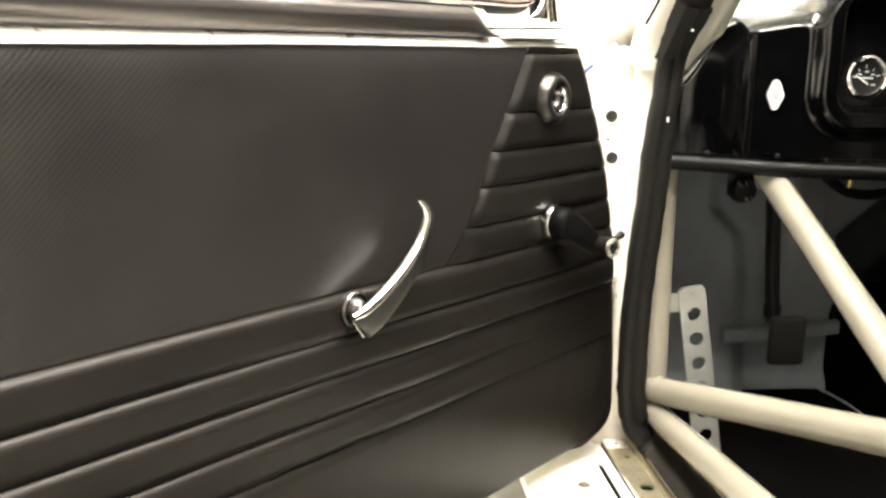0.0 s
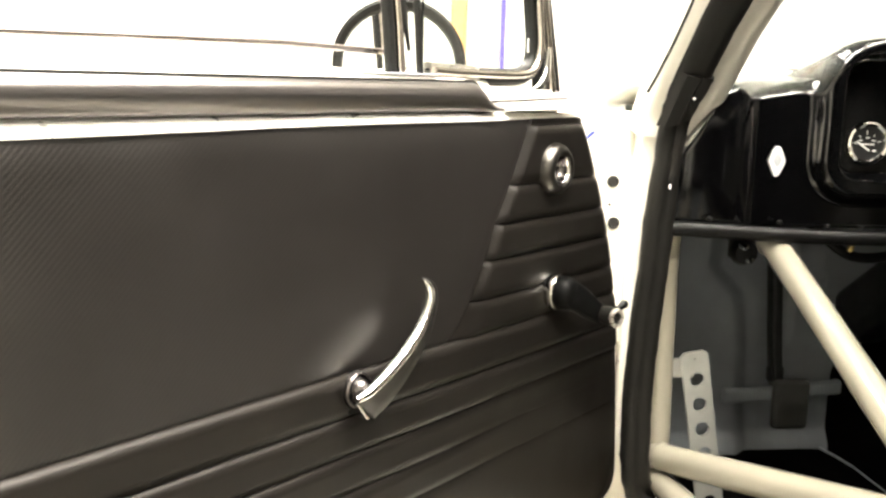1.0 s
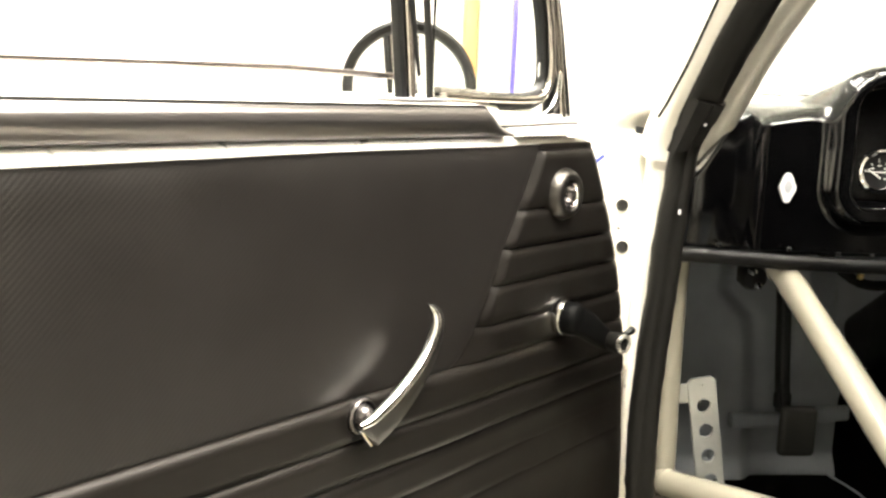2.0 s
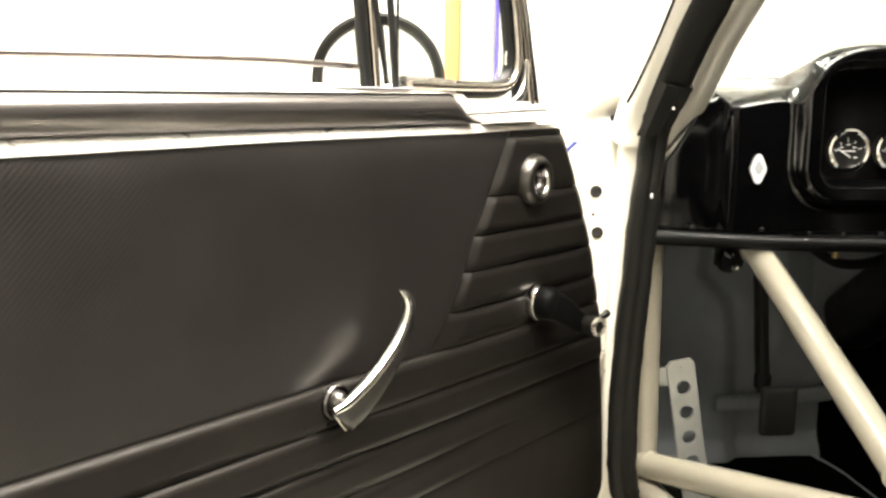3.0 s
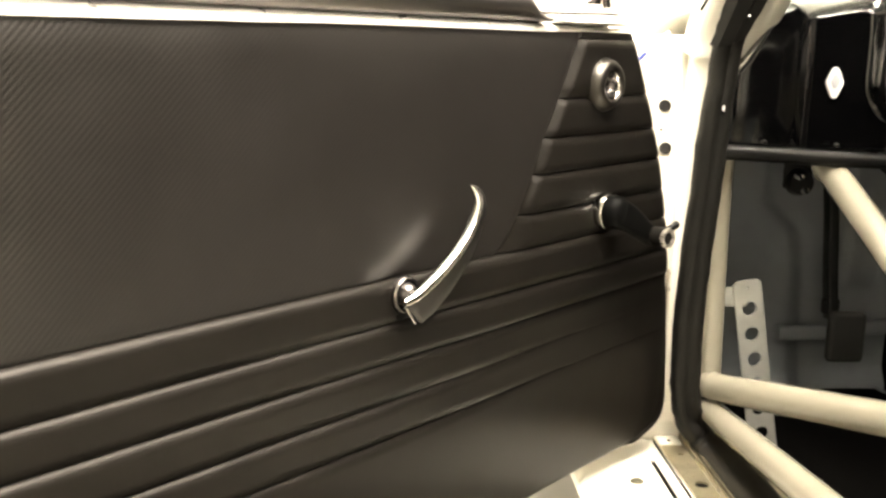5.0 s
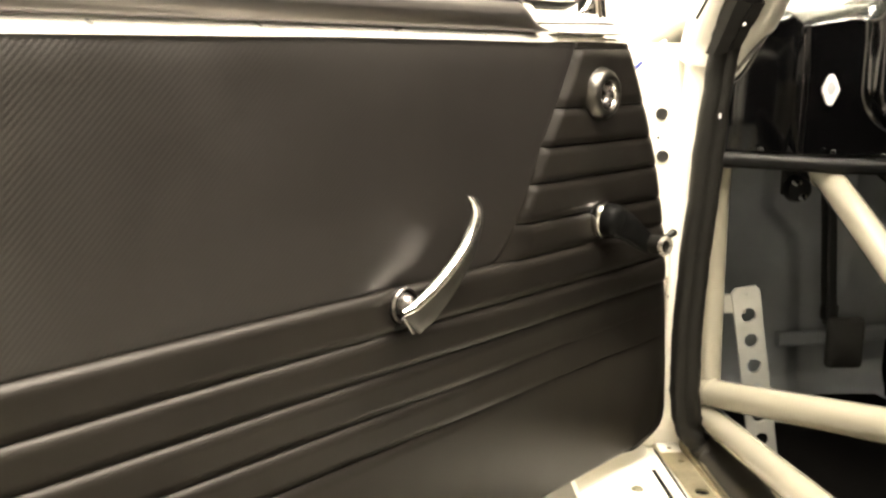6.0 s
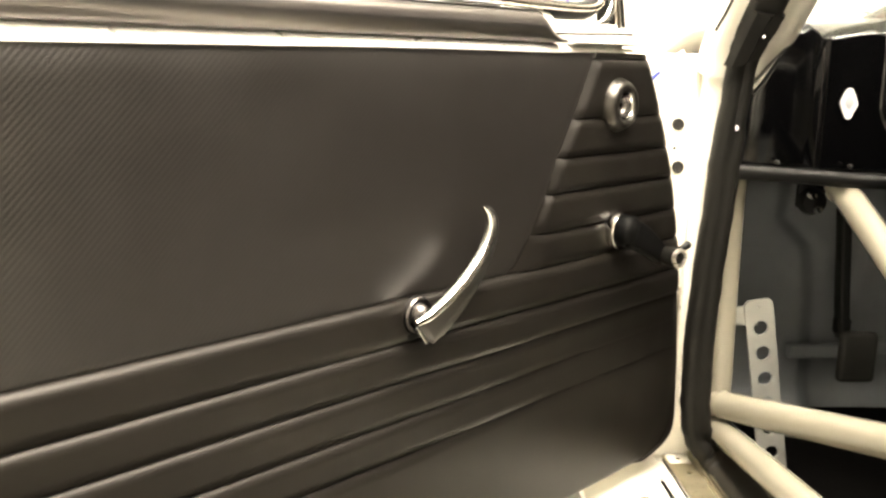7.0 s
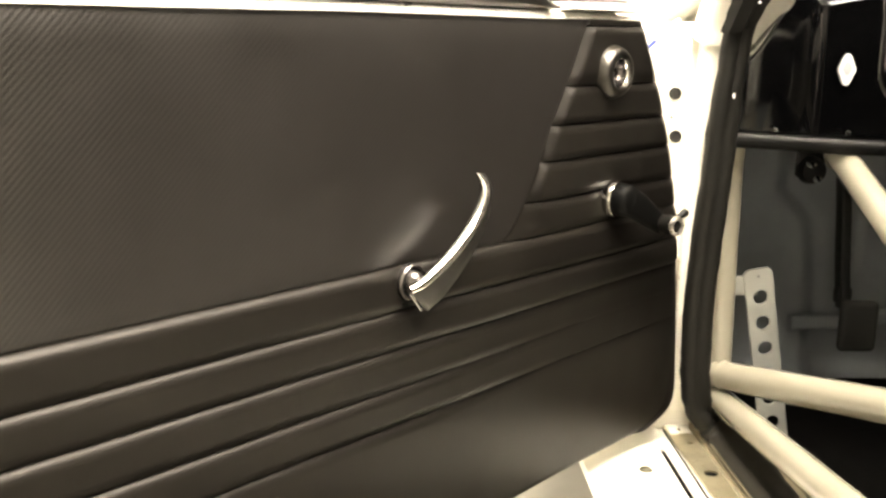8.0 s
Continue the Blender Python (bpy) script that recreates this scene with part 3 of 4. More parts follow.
for foot, toward in (((0.146, 0.100, 0.461), (0.285, -0.37, 0.569)), ((0.148, 0.105, 0.424), (0.150, -0.29, 0.462)), ((0.288, -0.335, 0.600), (0.2945, 0.07, 0.766))):
    way = Vector(toward) - Vector(foot)
    part("weld", lathe([(R - 0.001, 0.012), (R + 0.0020, 0.017), (R + 0.0022, 0.021), (R + 0.0010, 0.025), (R + 0.0001, 0.029), (R - 0.001, 0.033)], foot, way, 28), CREAM, cage, "painted-over weld bead")
part("main_hoop", tube([(0.15, -1.05, 0.327), (0.15, -1.05, 0.9), (0.24, -1.05, 1.32), (0.5, -1.05, 1.36), (1.0, -1.05, 1.36), (1.26, -1.05, 1.32), (1.34, -1.05, 0.9), (1.34, -1.05, 0.327)], R, 50), CREAM, cage)

# ---- dashboard ----
dash = thing("dashboard", "gloss black dashboard with binnacle and gauges", "dashboard", at=(0.45, 0.12, 0.80), axes=CAR)
DTOP = [(0.118, 0.990), (0.185, 0.996), (0.199, 0.999), (0.208, 0.999), (0.222, 0.998), (0.231, 0.993), (0.238, 0.986), (0.244, 0.988), (0.250, 0.991), (0.310, 1.004), (0.328, 1.006), (0.335, 1.009), (0.341, 1.020), (0.347, 1.032), (0.355, 1.044), (0.366, 1.053), (0.384, 1.061), (0.406, 1.065), (0.433, 1.067), (0.56, 1.067), (0.66, 1.06), (0.71, 0.99), (0.9, 0.985), (1.3, 0.985)]
NOTCH = [(0.80, 0.118), (0.897, 0.118), (0.907, 0.150), (0.923, 0.162), (0.958, 0.183), (0.985, 0.199), (0.998, 0.204)]


def pod(u, z):
    """Distance from the rim of the binnacle, a rounded rectangle; negative inside."""
    r = 0.065 if z > 0.963 else 0.050
    du, dz = abs(u - 0.535) - 0.195 + r, abs(z - 0.9585) - 0.1075 + r
    return math.hypot(max(du, 0), max(dz, 0)) + min(max(du, dz), 0) - r


def dash_face(u, z):
    v = 0.061 + 0.004 * min(1.0, ((u - 0.196) / 0.05) ** 2) * (1 - step(0.222, 0.240, u)) + 0.016 * step(0.226, 0.250, u)
    v += (0.010 * ((z - 0.895) / 0.09) ** 2 + 0.004 * ((u - 0.175) / 0.05) ** 2) * (1 - step(0.224, 0.246, u))
    d = pod(u, z)
    v -= 0.022 * (1 - step(-0.004, 0.018 + 0.006 * step(0.955, 1.02, z), d)) * (u > 0.25)
    v += 0.030 * (1 - step(-0.030, -0.020, d))
    return v


def spread(a, b, gap):
    n = max(1, round((b - a) / gap))
    return [a + (b - a) * k / n for k in range(n)]


DASH_U = [*spread(0.118, 0.225, 0.003), *spread(0.225, 0.252, 0.0015), *spread(0.252, 0.318, 0.005), *spread(0.318, 0.376, 0.0011), *spread(0.376, 0.70, 0.004), *spread(0.70, 0.76, 0.002), *spread(0.76, 1.30, 0.02), 1.30]


DROP = [(0.118, 0.010), (0.228, 0.010), (0.246, 0.012), (0.300, 0.014), (0.330, 0.021), (0.350, 0.025), (0.374, 0.018), (0.400, 0.010)]
RUN = [(0.118, 0.014), (0.235, 0.016), (0.255, 0.026), (0.325, 0.034), (0.350, 0.038), (0.376, 0.026), (0.410, 0.014)]


def dash_sheet(a, b):
    k = round(a * (len(DASH_U) - 1 + 8)) - 8
    u = DASH_U[max(k, 0)]
    top = table(DTOP, u)
    f = (b - 0.8) / 0.2
    drop, run = table(DROP, u), table(RUN, u)
    z = 0.808 + (top - drop - 0.808) * min(b / 0.8, 1)
    start = table(NOTCH, z)
    if u < 0.224:
        u = start + (u - 0.118) * (0.224 - start) / 0.106
    back = 0.0
    if k < 0:
        # the shell's side turns back round a small radius
        g = radians(90 * min(1.0, -k / 5))
        u, back = u + 0.005 * (1 - math.sin(g)) - 0.005, 0.005 * (1 - math.cos(g)) + 0.018 * max(0, -k - 5)
    v0 = dash_face(u, z) + back
    if f <= 0:
        return Vector((u, v0, z))
    if f < 0.4:
        g = radians(90 * f / 0.4)
        bevel = 0.4 * step(0.244, 0.256, u) * (1 - step(0.330, 0.345, u))
        away, rise = 1 - math.cos(g), math.sin(g)
        return Vector((u, v0 + run * (away + (f / 0.4 - away) * bevel), top - drop + drop * (rise + (f / 0.4 - rise) * bevel)))
    h = (f - 0.4) / 0.6
    rear = 1.014
    return Vector((u, v0 + run + (0.235 - v0 - run) * h, top + (rear - top) * h))


part("dash_shell", grid_sheet(dash_sheet, len(DASH_U) + 7, 180), GLOSS, dash, smooth=50)
# Metal bead added to draw the highlight line along this edge.
part("highlight_bead", tube([(0.2395, 0.0755, 0.822), (0.2395, 0.0740, 0.90), (0.2390, 0.0748, 0.968)], 0.0024, 16, 12, side=(1, 0, 0)), SATIN, dash, "metal bead added for the bright line beside the binnacle panel")
part("dash_underside", box((0.14, 0.085, 0.802), (1.30, 0.36, 0.806)), PLASTIC, dash)
part("lower_tube", tube([(0.131, 0.066, 0.802), (0.45, 0.066, 0.790), (1.28, 0.066, 0.785)], 0.0105, 24, 18), TUBE_BLACK, dash, "black tube along the dashboard's lower edge")
for u, z in ((0.185, 0.815), (0.285, 0.812), (0.355, 0.807), (0.405, 0.806), (0.46, 0.805)):
    part("screw", lathe([(0, 0.004), (0.003, 0.0035), (0.0042, 0)], (u, 0.062, z), (0, -0.5, 1), 12), PLASTIC, dash)


def gauge(u, z, v=0.0812, r=0.0305, sweep_angle=200):
    g = part("gauge", lathe([(0, 0), (r - 0.004, 0), (r - 0.004, 0.003), (0, 0.003)], (u, v + 0.0022, z), (0, 1, 0), 40), DIAL, dash, "round black dial with white marks")
    part("bezel", lathe([(r - 0.0075, 0.001), (r - 0.0060, -0.003), (r - 0.0030, -0.0045), (r - 0.0005, -0.003), (r + 0.0005, 0.001), (r + 0.0005, 0.005), (r - 0.0075, 0.005)], (u, v, z), (0, 1, 0), 48), CHROME, g, "chrome bezel")
    for k in range(5):
        a = radians(170 - 38 * k)
        bm = box((-0.0006, -0.0006, 0.015), (0.0006, 0, 0.021 if k % 2 == 0 else 0.019))
        bmesh.ops.transform(bm, verts=bm.verts, matrix=Matrix.Translation((u, v + 0.0018, z - 0.003)) @ Matrix.Rotation(math.pi / 2 - a, 4, "Y"))
        part("mark", bm, INK, g, smooth=0)
    for du, dz, w in ((-0.010, 0.004, 0.005), (0.0, 0.008, 0.005), (0.009, 0.004, 0.005), (0.0, -0.001, 0.020), (0.011, -0.010, 0.005)):
        part("mark", box((u + du - w / 2, v + 0.0010, z + dz - 0.0009), (u + du + w / 2, v + 0.0019, z + dz + 0.0009)), INK, g, smooth=0)
    bm = box((-0.0009, -0.0012, -0.003), (0.0009, -0.0004, 0.020))
    bmesh.ops.transform(bm, verts=bm.verts, matrix=Matrix.Translation((u + 0.001, v + 0.0018, z - 0.008)) @ Matrix.Rotation(radians(-58), 4, "Y"))
    part("needle", bm, INK, g, "white needle", smooth=0)


gauge(0.4127, 0.9220)
gauge(0.4822, 0.9220)
# Small lozenge badge.
HALF = [(0.0, 0.0208), (0.0030, 0.0200), (0.0054, 0.0160), (0.0102, 0.0048), (0.0114, 0.0018)]
half = [*HALF, *[(p, -q) for p, q in reversed(HALF)]]
out = [*half, *[(-p, q) for p, q in reversed(half[1:-1])]]
BU, BV, BZ = 0.2800, 0.0768, 0.8955
badge = part("badge", slab([(BU + a, BV, BZ + b) for a, b in out], 0.004, (0, -1, 0)), ENAMEL, dash, "white lozenge badge")
part("badge_centre", slab([(BU + 0.55 * a, BV - 0.004, BZ + 0.002 + 0.45 * b) for a, b in out], 0.0008, (0, -1, 0)), ENAMEL_GREY, badge)

# ---- footwell things ----
pedal = thing("brake_pedal", "hanging brake pedal with black rubber pad", "pedal", at=(0.36, 0.3, 0.78), axes=CAR)
part("arm", sweep(curve_points([(0.366, 0.26, 0.80), (0.362, 0.225, 0.70), (0.361, 0.205, 0.60), (0.366, 0.20, 0.535)], 16), rounded(0.016, 0.026, 0.004), side=(0, 1, 0)), PLASTIC, pedal)
part("foot", box((0.352, 0.196, 0.540), (0.378, 0.212, 0.566), 0.005), PLASTIC, pedal)
bm = box((0.356, 0.178, 0.468), (0.415, 0.196, 0.549), 0.009, 3)
part("pad", bm, PAD, pedal, "black rubber pad")

rest = thing("foot_rest", "drilled satin aluminium foot rest plate", "foot rest", at=(0.22, 0.11, 0.326), axes=CAR)
T, B = Vector((0.1950, 0.112, 0.6150)), Vector((0.2450, 0.112, 0.330))
ax = (B - T).normalized()
sx = Vector((ax.z, 0, -ax.x)) * -1
w = 0.0205
outline = [T - sx * w + ax * 0.006, T - sx * (w - 0.006), T + sx * (w - 0.006), T + sx * w + ax * 0.006, B + sx * w, B - sx * w]
plate_holes = [(T + ax * (0.042 + 0.0385 * k), 0.0105) for k in range(6)] + [(T + ax * 0.011, 0.0016)]
part("plate", slab(outline, 0.004, (0, -1, 0), plate_holes), FOOT_ALU, rest, smooth=0)
part("bracket", box((0.135, 0.113, 0.575), (0.20, 0.117, 0.603), 0.001), FOOT_ALU, rest)
part("bracket_leg", box((0.215, 0.1125, 0.326), (0.255, 0.135, 0.345), 0.002), FOOT_ALU, rest)

mat_bm = slab([(0.17, 0.405, 0.325), (0.352, 0.4105, 0.325), (0.5617, 0.437, 0.325), (0.579, 0.30, 0.325), (0.576, -0.22, 0.325), (0.17, -0.22, 0.325)], 0.018, (0, 0, 1))
single("floor_mat", mat_bm, CARPET, "black carpet floor mat in the footwell", "floor mat", axes=CAR, base=(0.38, 0.1, 0.325))

single("carpet_edging", tube([(0.5625, 0.432, 0.345), (0.578, 0.34, 0.3455), (0.581, 0.22, 0.3455), (0.578, -0.6, 0.3455)], 0.0022, 20, 8), GREY, "thin grey edging strip along the floor mat", "edging", axes=CAR, base=(0.575, 0.2, 0.343))

fit_bm = thing("cable_bracket", "black under-dash bracket with chrome bolts", "bracket", at=(0.322, 0.26, 0.80), axes=CAR)
part("plate", box((0.300, 0.262, 0.725), (0.345, 0.275, 0.806), 0.005), PLASTIC, fit_bm)
part("boss", lathe([(0, 0.02), (0.018, 0.018), (0.022, 0.005), (0.022, 0)], (0.322, 0.264, 0.737), (0, -1, 0), 20), PLASTIC, fit_bm)
for u, z in ((0.315, 0.748), (0.325, 0.727)):
    part("bolt", lathe([(0, 0.012), (0.005, 0.011), (0.0075, 0.006), (0.0075, 0)], (u, 0.247, z), (0, -1, 0), 14), CHROME, fit_bm, "chrome bolt")
column = thing("steering_column", "black steering column shroud under the dashboard", "steering column", at=(0.5, 0.2, 0.8), axes=CAR)
part("shroud", sweep([(0.56, 0.03, 0.79), (0.585, 0.20, 0.71), (0.61, 0.40, 0.60)], rounded(0.09, 0.10, 0.03), side=(0, 0, 1)), PLASTIC, column)
part("union", lathe([(0, 0.018), (0.004, 0.018), (0.005, 0.012), (0.005, 0)], (0.445, 0.16, 0.757), (0, -0.3, 1), 10), BRASS, column, "small brass union")
part("harness", tube([(0.40, 0.2, 0.79), (0.46, 0.18, 0.745), (0.55, 0.2, 0.75), (0.60, 0.25, 0.79)], 0.008, 20, 10), RUBBER, column)

# ---- the open door ----
DOOR_AT = Vector((-0.45, 0.04, 0.40))
bm = slab([(-0.95, 0.014, 0.40), (0.02, 0.014, 0.40), (0.072, 0.014, 0.43), (0.068, 0.014, 0.60), (0.035, 0.014, 0.76), (-0.055, 0.014, 0.945), (-0.08, 0.014, 0.985), (-0.95, 0.014, 0.985)], 0.075, (0, 1, 0))
bmesh.ops.translate(bm, verts=bm.verts, vec=ORIGIN[body] - DOOR_AT)
door = part("door", bm, WHITE, body, "open door with black pleated vinyl trim")
door.matrix_local = (CAR @ Matrix.Translation(ORIGIN[body])).inverted() @ Matrix.Translation(DOOR_AT)
ORIGIN[door] = DOOR_AT
FRONT = [(0.3990, 0.045), (0.4055, 0.075), (0.411, 0.098), (0.419, 0.113), (0.430, 0.1205), (0.445, 0.1225), (0.52, 0.114), (0.603, 0.103), (0.685, 0.089), (0.74, 0.074), (0.802, 0.053), (0.854, 0.028), (0.911, -0.004), (0.953, -0.029)]
BACK, ZB, ZT = -0.95, 0.399, 0.953
SEAM = [(0.7175, -0.300), (0.722, -0.288), (0.732, -0.276), (0.755, -0.257), (0.796, -0.233), (0.838, -0.213), (0.881, -0.187), (0.946, -0.152), (0.96, -0.145)]
FULL = [0.7165, 0.6740, 0.6355, 0.5960, 0.5580]
SHORT = [0.946, 0.8795, 0.8370, 0.7975, 0.7550]


def roll(z, lines, tilt=0.0):
    """Lapped pads between stitched lines: a tight rolled edge below each groove, then nearly flat."""
    lines = sorted(lines, reverse=True)
    for hi, lo in zip(lines, [*lines[1:], lines[-1] - 0.05]):
        if lo < z <= hi:
            f, r = (hi - z) / (hi - lo), min(1.0, (hi - z) / 0.0120)
            return math.sqrt(max(0.0, 1 - (1 - r) ** 2)) * (1 - 0.08 + tilt * (f - 0.5) - 0.36 * step(0.80, 1.06, f))
    return 0.0


def panel_height(x, z):
    """How far the trim stands out towards the cabin, and whether it is the twill field."""
    seam = table(SEAM, z) if z > 0.7165 else 9.0
    twill = z > 0.7165 and x < seam
    if twill:
        h = 0.0024 * step(-0.004, 0.004, z - 0.7165) + 0.0006 * (1 - step(0.0, 0.012, seam - x))
        h -= 0.0016 * max(0.0, (z - 0.926) / 0.020) ** 2
    else:
        h = 0.0
        if z <= 0.7165:
            h = 0.0100 * roll(z, FULL, -0.24 + 0.40 * step(-0.60, -0.12, x))
            h *= 1 + 0.22 * step(-0.46, -0.34, x) * step(0.630, 0.640, z) - 0.2 * step(-0.30, 0.0, x) * (1 - step(0.56, 0.66, z))
            if z >= 0.5580:
                fade = step(-0.46, -0.10 + 0.06 * step(0.56, 0.64, z), x) * 0.97 * (1 - step(0.604, 0.658, z))
                h += (0.0021 - h) * fade
            else:
                h = 0.0085 * math.sqrt(max(0.0, 1 - (1 - min(1.0, (0.5580 - z) / 0.0130)) ** 2)) * (1 - 0.8 * step(-0.46, -0.16, x))
        else:
            edge = x - seam
            lines = [*SHORT, 0.7165]
            h = 0.0100 * roll(z, lines, 0.06) * (0.22 + 0.78 * step(0.0, 0.016 + 0.034 * (1 - step(0.722, 0.775, z)), edge)) - 0.0010 * math.exp(-(edge / 0.003) ** 2)
            if z > 0.946:
                h = 0.004
    h -= 0.0105 * max(0.0, (0.545 - z) / 0.142) ** 1.5
    # pulled in round handle, winder and lock; the widest dent only shapes a glow
    for cx, cz, r, deep in ((-0.441, 0.697, 0.028, 0.0050), (-0.622, 0.785, 0.165, 0.0013), (-0.087, 0.742, 0.034, 0.006), (-0.098, 0.893, 0.036, 0.004)):
        d2 = ((x - cx) ** 2 + (z - cz) ** 2) / r ** 2
        h -= deep * math.exp(-d2 * 1.6)
    h += 0.0008 * noise.noise((x * 7, z * 7, 0.5)) + 0.0004 * noise.noise((x * 25, z * 18, 1.5))
    return h, twill


def build_panel():
    zs = sorted({round(ZB + (ZT - ZB) * k / 190, 5) for k in range(191)} | {round(l + d, 5) for l in FULL + SHORT for d in (-0.0138, -0.0115, -0.0095, -0.0080, -0.0065, -0.0052, -0.0040, -0.0030, -0.0021, -0.0014, -0.0008, -0.0003, 0.0, 0.0004, 0.0010)})
    left, right = 230, 110
    grid = {}
    for j, z in enumerate(zs):
        front, seam = table(FRONT, z), table(SEAM, max(z, 0.7175))
        for i in range(left + right + 1):
            x = BACK + (seam - BACK) * i / left if i <= left else seam + (front - seam) * (i - left) / right
            h, _ = panel_height(x, z)
            if i == left and z > 0.7165:
                h = 0.0027
            rim = min((front - x) * 1.0, (z - ZB) * 1.2) / 0.006
            h *= 1 - 0.75 * (1 - step(0.0, 0.022, front - x))
            drop = 0.0045 * (1 - step(-0.85, -0.42, x)) * step(0.90, ZT, z)
            grid[i, j] = Vector((x, -h + 0.004 * (1 - step(0, 1, rim)), z - drop))
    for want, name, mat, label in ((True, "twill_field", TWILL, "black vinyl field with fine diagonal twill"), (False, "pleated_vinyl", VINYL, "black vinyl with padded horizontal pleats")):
        bm = bmesh.new()
        used = {}
        for j in range(len(zs) - 1):
            for i in range(left + right):
                if (zs[j] > 0.7164 and i < left) != want:
                    continue
                f = []
                for key in ((i, j), (i + 1, j), (i + 1, j + 1), (i, j + 1)):
                    if key not in used:
                        used[key] = bm.verts.new(grid[key])
                    f.append(used[key])
                bm.faces.new(f)
        rim = [e for e in bm.edges if e.is_boundary]
        ext = bmesh.ops.extrude_edge_only(bm, edges=rim)
        for g in ext["geom"]:
            if isinstance(g, bmesh.types.BMVert):
                g.co.y = max(0.008, g.co.y + 0.003)
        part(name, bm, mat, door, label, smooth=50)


part("trim_board", slab([(BACK + 0.01, 0.0085, 0.47), (0.03, 0.0085, 0.47), (0.10, 0.0085, 0.48), (0.095, 0.0085, 0.60), (0.06, 0.0085, 0.76), (-0.04, 0.0085, 0.948), (BACK + 0.01, 0.0085, 0.948)], 0.003, (0, 1, 0)), PLASTIC, door)
build_panel()


def rail(name, stations, section_at, mat, label=""):
    bm = bmesh.new()
    rings = [[bm.verts.new((x, y, z)) for y, z in section_at(x)] for x in stations]
    n = len(rings[0])
    for r, q in zip(rings, rings[1:]):
        for k in range(n):
            bm.faces.new((r[k], r[(k + 1) % n], q[(k + 1) % n], q[k]))
    bm.faces.new(rings[0]), bm.faces.new(rings[-1])
    return part(name, bm, mat, door, label)


XS = [BACK + (-0.262 - BACK) * k / 20 for k in range(21)] + [-0.262 + 0.05 * k / 12 for k in range(1, 13)] + [-0.212 + 0.165 * k / 10 for k in range(1, 11)]


def rail_section(x):
    low, top = 0.961, 0.992 - 0.0215 * step(-0.262, -0.212, x) + 0.003 * step(-0.2, -0.05, x)
    h = top - low
    keys = [Vector((y, low + h * f, 0)) for f, y in ((0, 0.003), (0.07, -0.0016), (0.18, -0.0052), (0.34, -0.0086), (0.50, -0.0106), (0.66, -0.0108), (0.81, -0.0092), (0.92, -0.0062), (1.0, -0.0020))]
    lean = step(-0.262, -0.195, x)
    for p, y in zip(keys, (0.002, -0.0075, -0.0105, -0.0085, -0.0040, 0.0010, 0.0052, 0.0082, 0.0105)):
        p.x += (y - p.x) * lean
    return [*[(p.x, p.y) for p in curve_points(keys, 41)], (0.028, top + 0.001), (0.028, low)]


rail("top_rail", [x for x in XS if x < -0.205], rail_section, RAIL, "satin black metal door top rail")
# Same rail in a brighter metal, standing in for its bright reflection.
rail("rail_end", [x for x in XS if x > -0.2115], rail_section, BRIGHT, "stepped end of the top rail, toned bright for its reflection")


lip = [Vector((x, rail_section(x)[40][0] + 0.0015, rail_section(x)[40][1] + 0.0012)) for x in XS]
part("rail_lip", sweep(lip, circle(0.0014, 8)), RUBBER, door, "thin black rubber lip")


def strip_section(x):
    t = 0.0055 + 0.0020 * (1 - step(-0.95, -0.35, x)) + 0.0004 * noise.noise((x * 14, 0, 0))
    z = 0.9569 - 0.0002 * step(-0.6, -0.2, x) - 0.0022 * (1 - step(-0.82, -0.42, x))
    end = 1 - 0.5 * step(-0.24, -0.05, x)
    e = t * end
    return [(0.0105, z + 0.72 * e), (0.0065, z + 0.72 * e), (0.0030, z + 0.40 * e), (-0.0008, z - 0.3 * e), (-0.0030, z - 0.8 * e), (-0.0030, z - e), (0.0105, z - e)]


rail("bright_strip", [BACK + (-0.040 - BACK) * k / 60 for k in range(61)], strip_section, BRIGHT, "polished bright metal strip")


def belt_section(x):
    top = 1.001 + 0.002 * step(-0.9, -0.45, x) - 0.004 * step(-0.44, -0.36, x) - 0.004 * step(-0.27, -0.20, x) - 0.016 * step(-0.205, -0.175, x)
    back = 0.010 * step(-0.262, -0.195, x)
    return [(0.008 + back, 0.972), (0.008 + back, top - 0.0115), (0.0135 + 0.7 * back, top - 0.006), (0.021 + 0.3 * back, top - 0.001), (0.026, top), (0.040, top), (0.040, 0.972)]


rail("inner_belt", [BACK + (-0.10 - BACK) * k / 50 for k in range(51)], belt_section, WHITE, "white painted inner belt edge")
rail("outer_belt", [BACK + (-0.08 - BACK) * k / 40 for k in range(41)], lambda x: [(0.058, 0.975), (0.057, 0.999), (0.065, 1.003), (0.088, 0.997), (0.090, 0.975)], WHITE, "white outer belt edge")

# Quarter-light post, frame and panes.
part("division_post", sweep([(-0.347, 0.036, 0.985), (-0.3545, 0.036, 1.045), (-0.375, 0.036, 1.20), (-0.404, 0.036, 1.36)], rounded(0.011, 0.010, 0.003), side=(0, 1, 0)), PLASTIC, door, "black rubber-lined window channel")
part("channel_strip", sweep([(-0.3350, 0.034, 0.985), (-0.3420, 0.034, 1.045), (-0.3625, 0.034, 1.20), (-0.3915, 0.034, 1.36)], rounded(0.009, 0.010, 0.003), side=(0, 1, 0)), BRONZE, door, "bright metal channel strip")
part("vent_upright", sweep([(-0.3045, 0.034, 0.985), (-0.310, 0.034, 1.045), (-0.330, 0.034, 1.20), (-0.359, 0.034, 1.36)], rounded(0.005, 0.008, 0.002), side=(0, 1, 0)), PLASTIC, door)
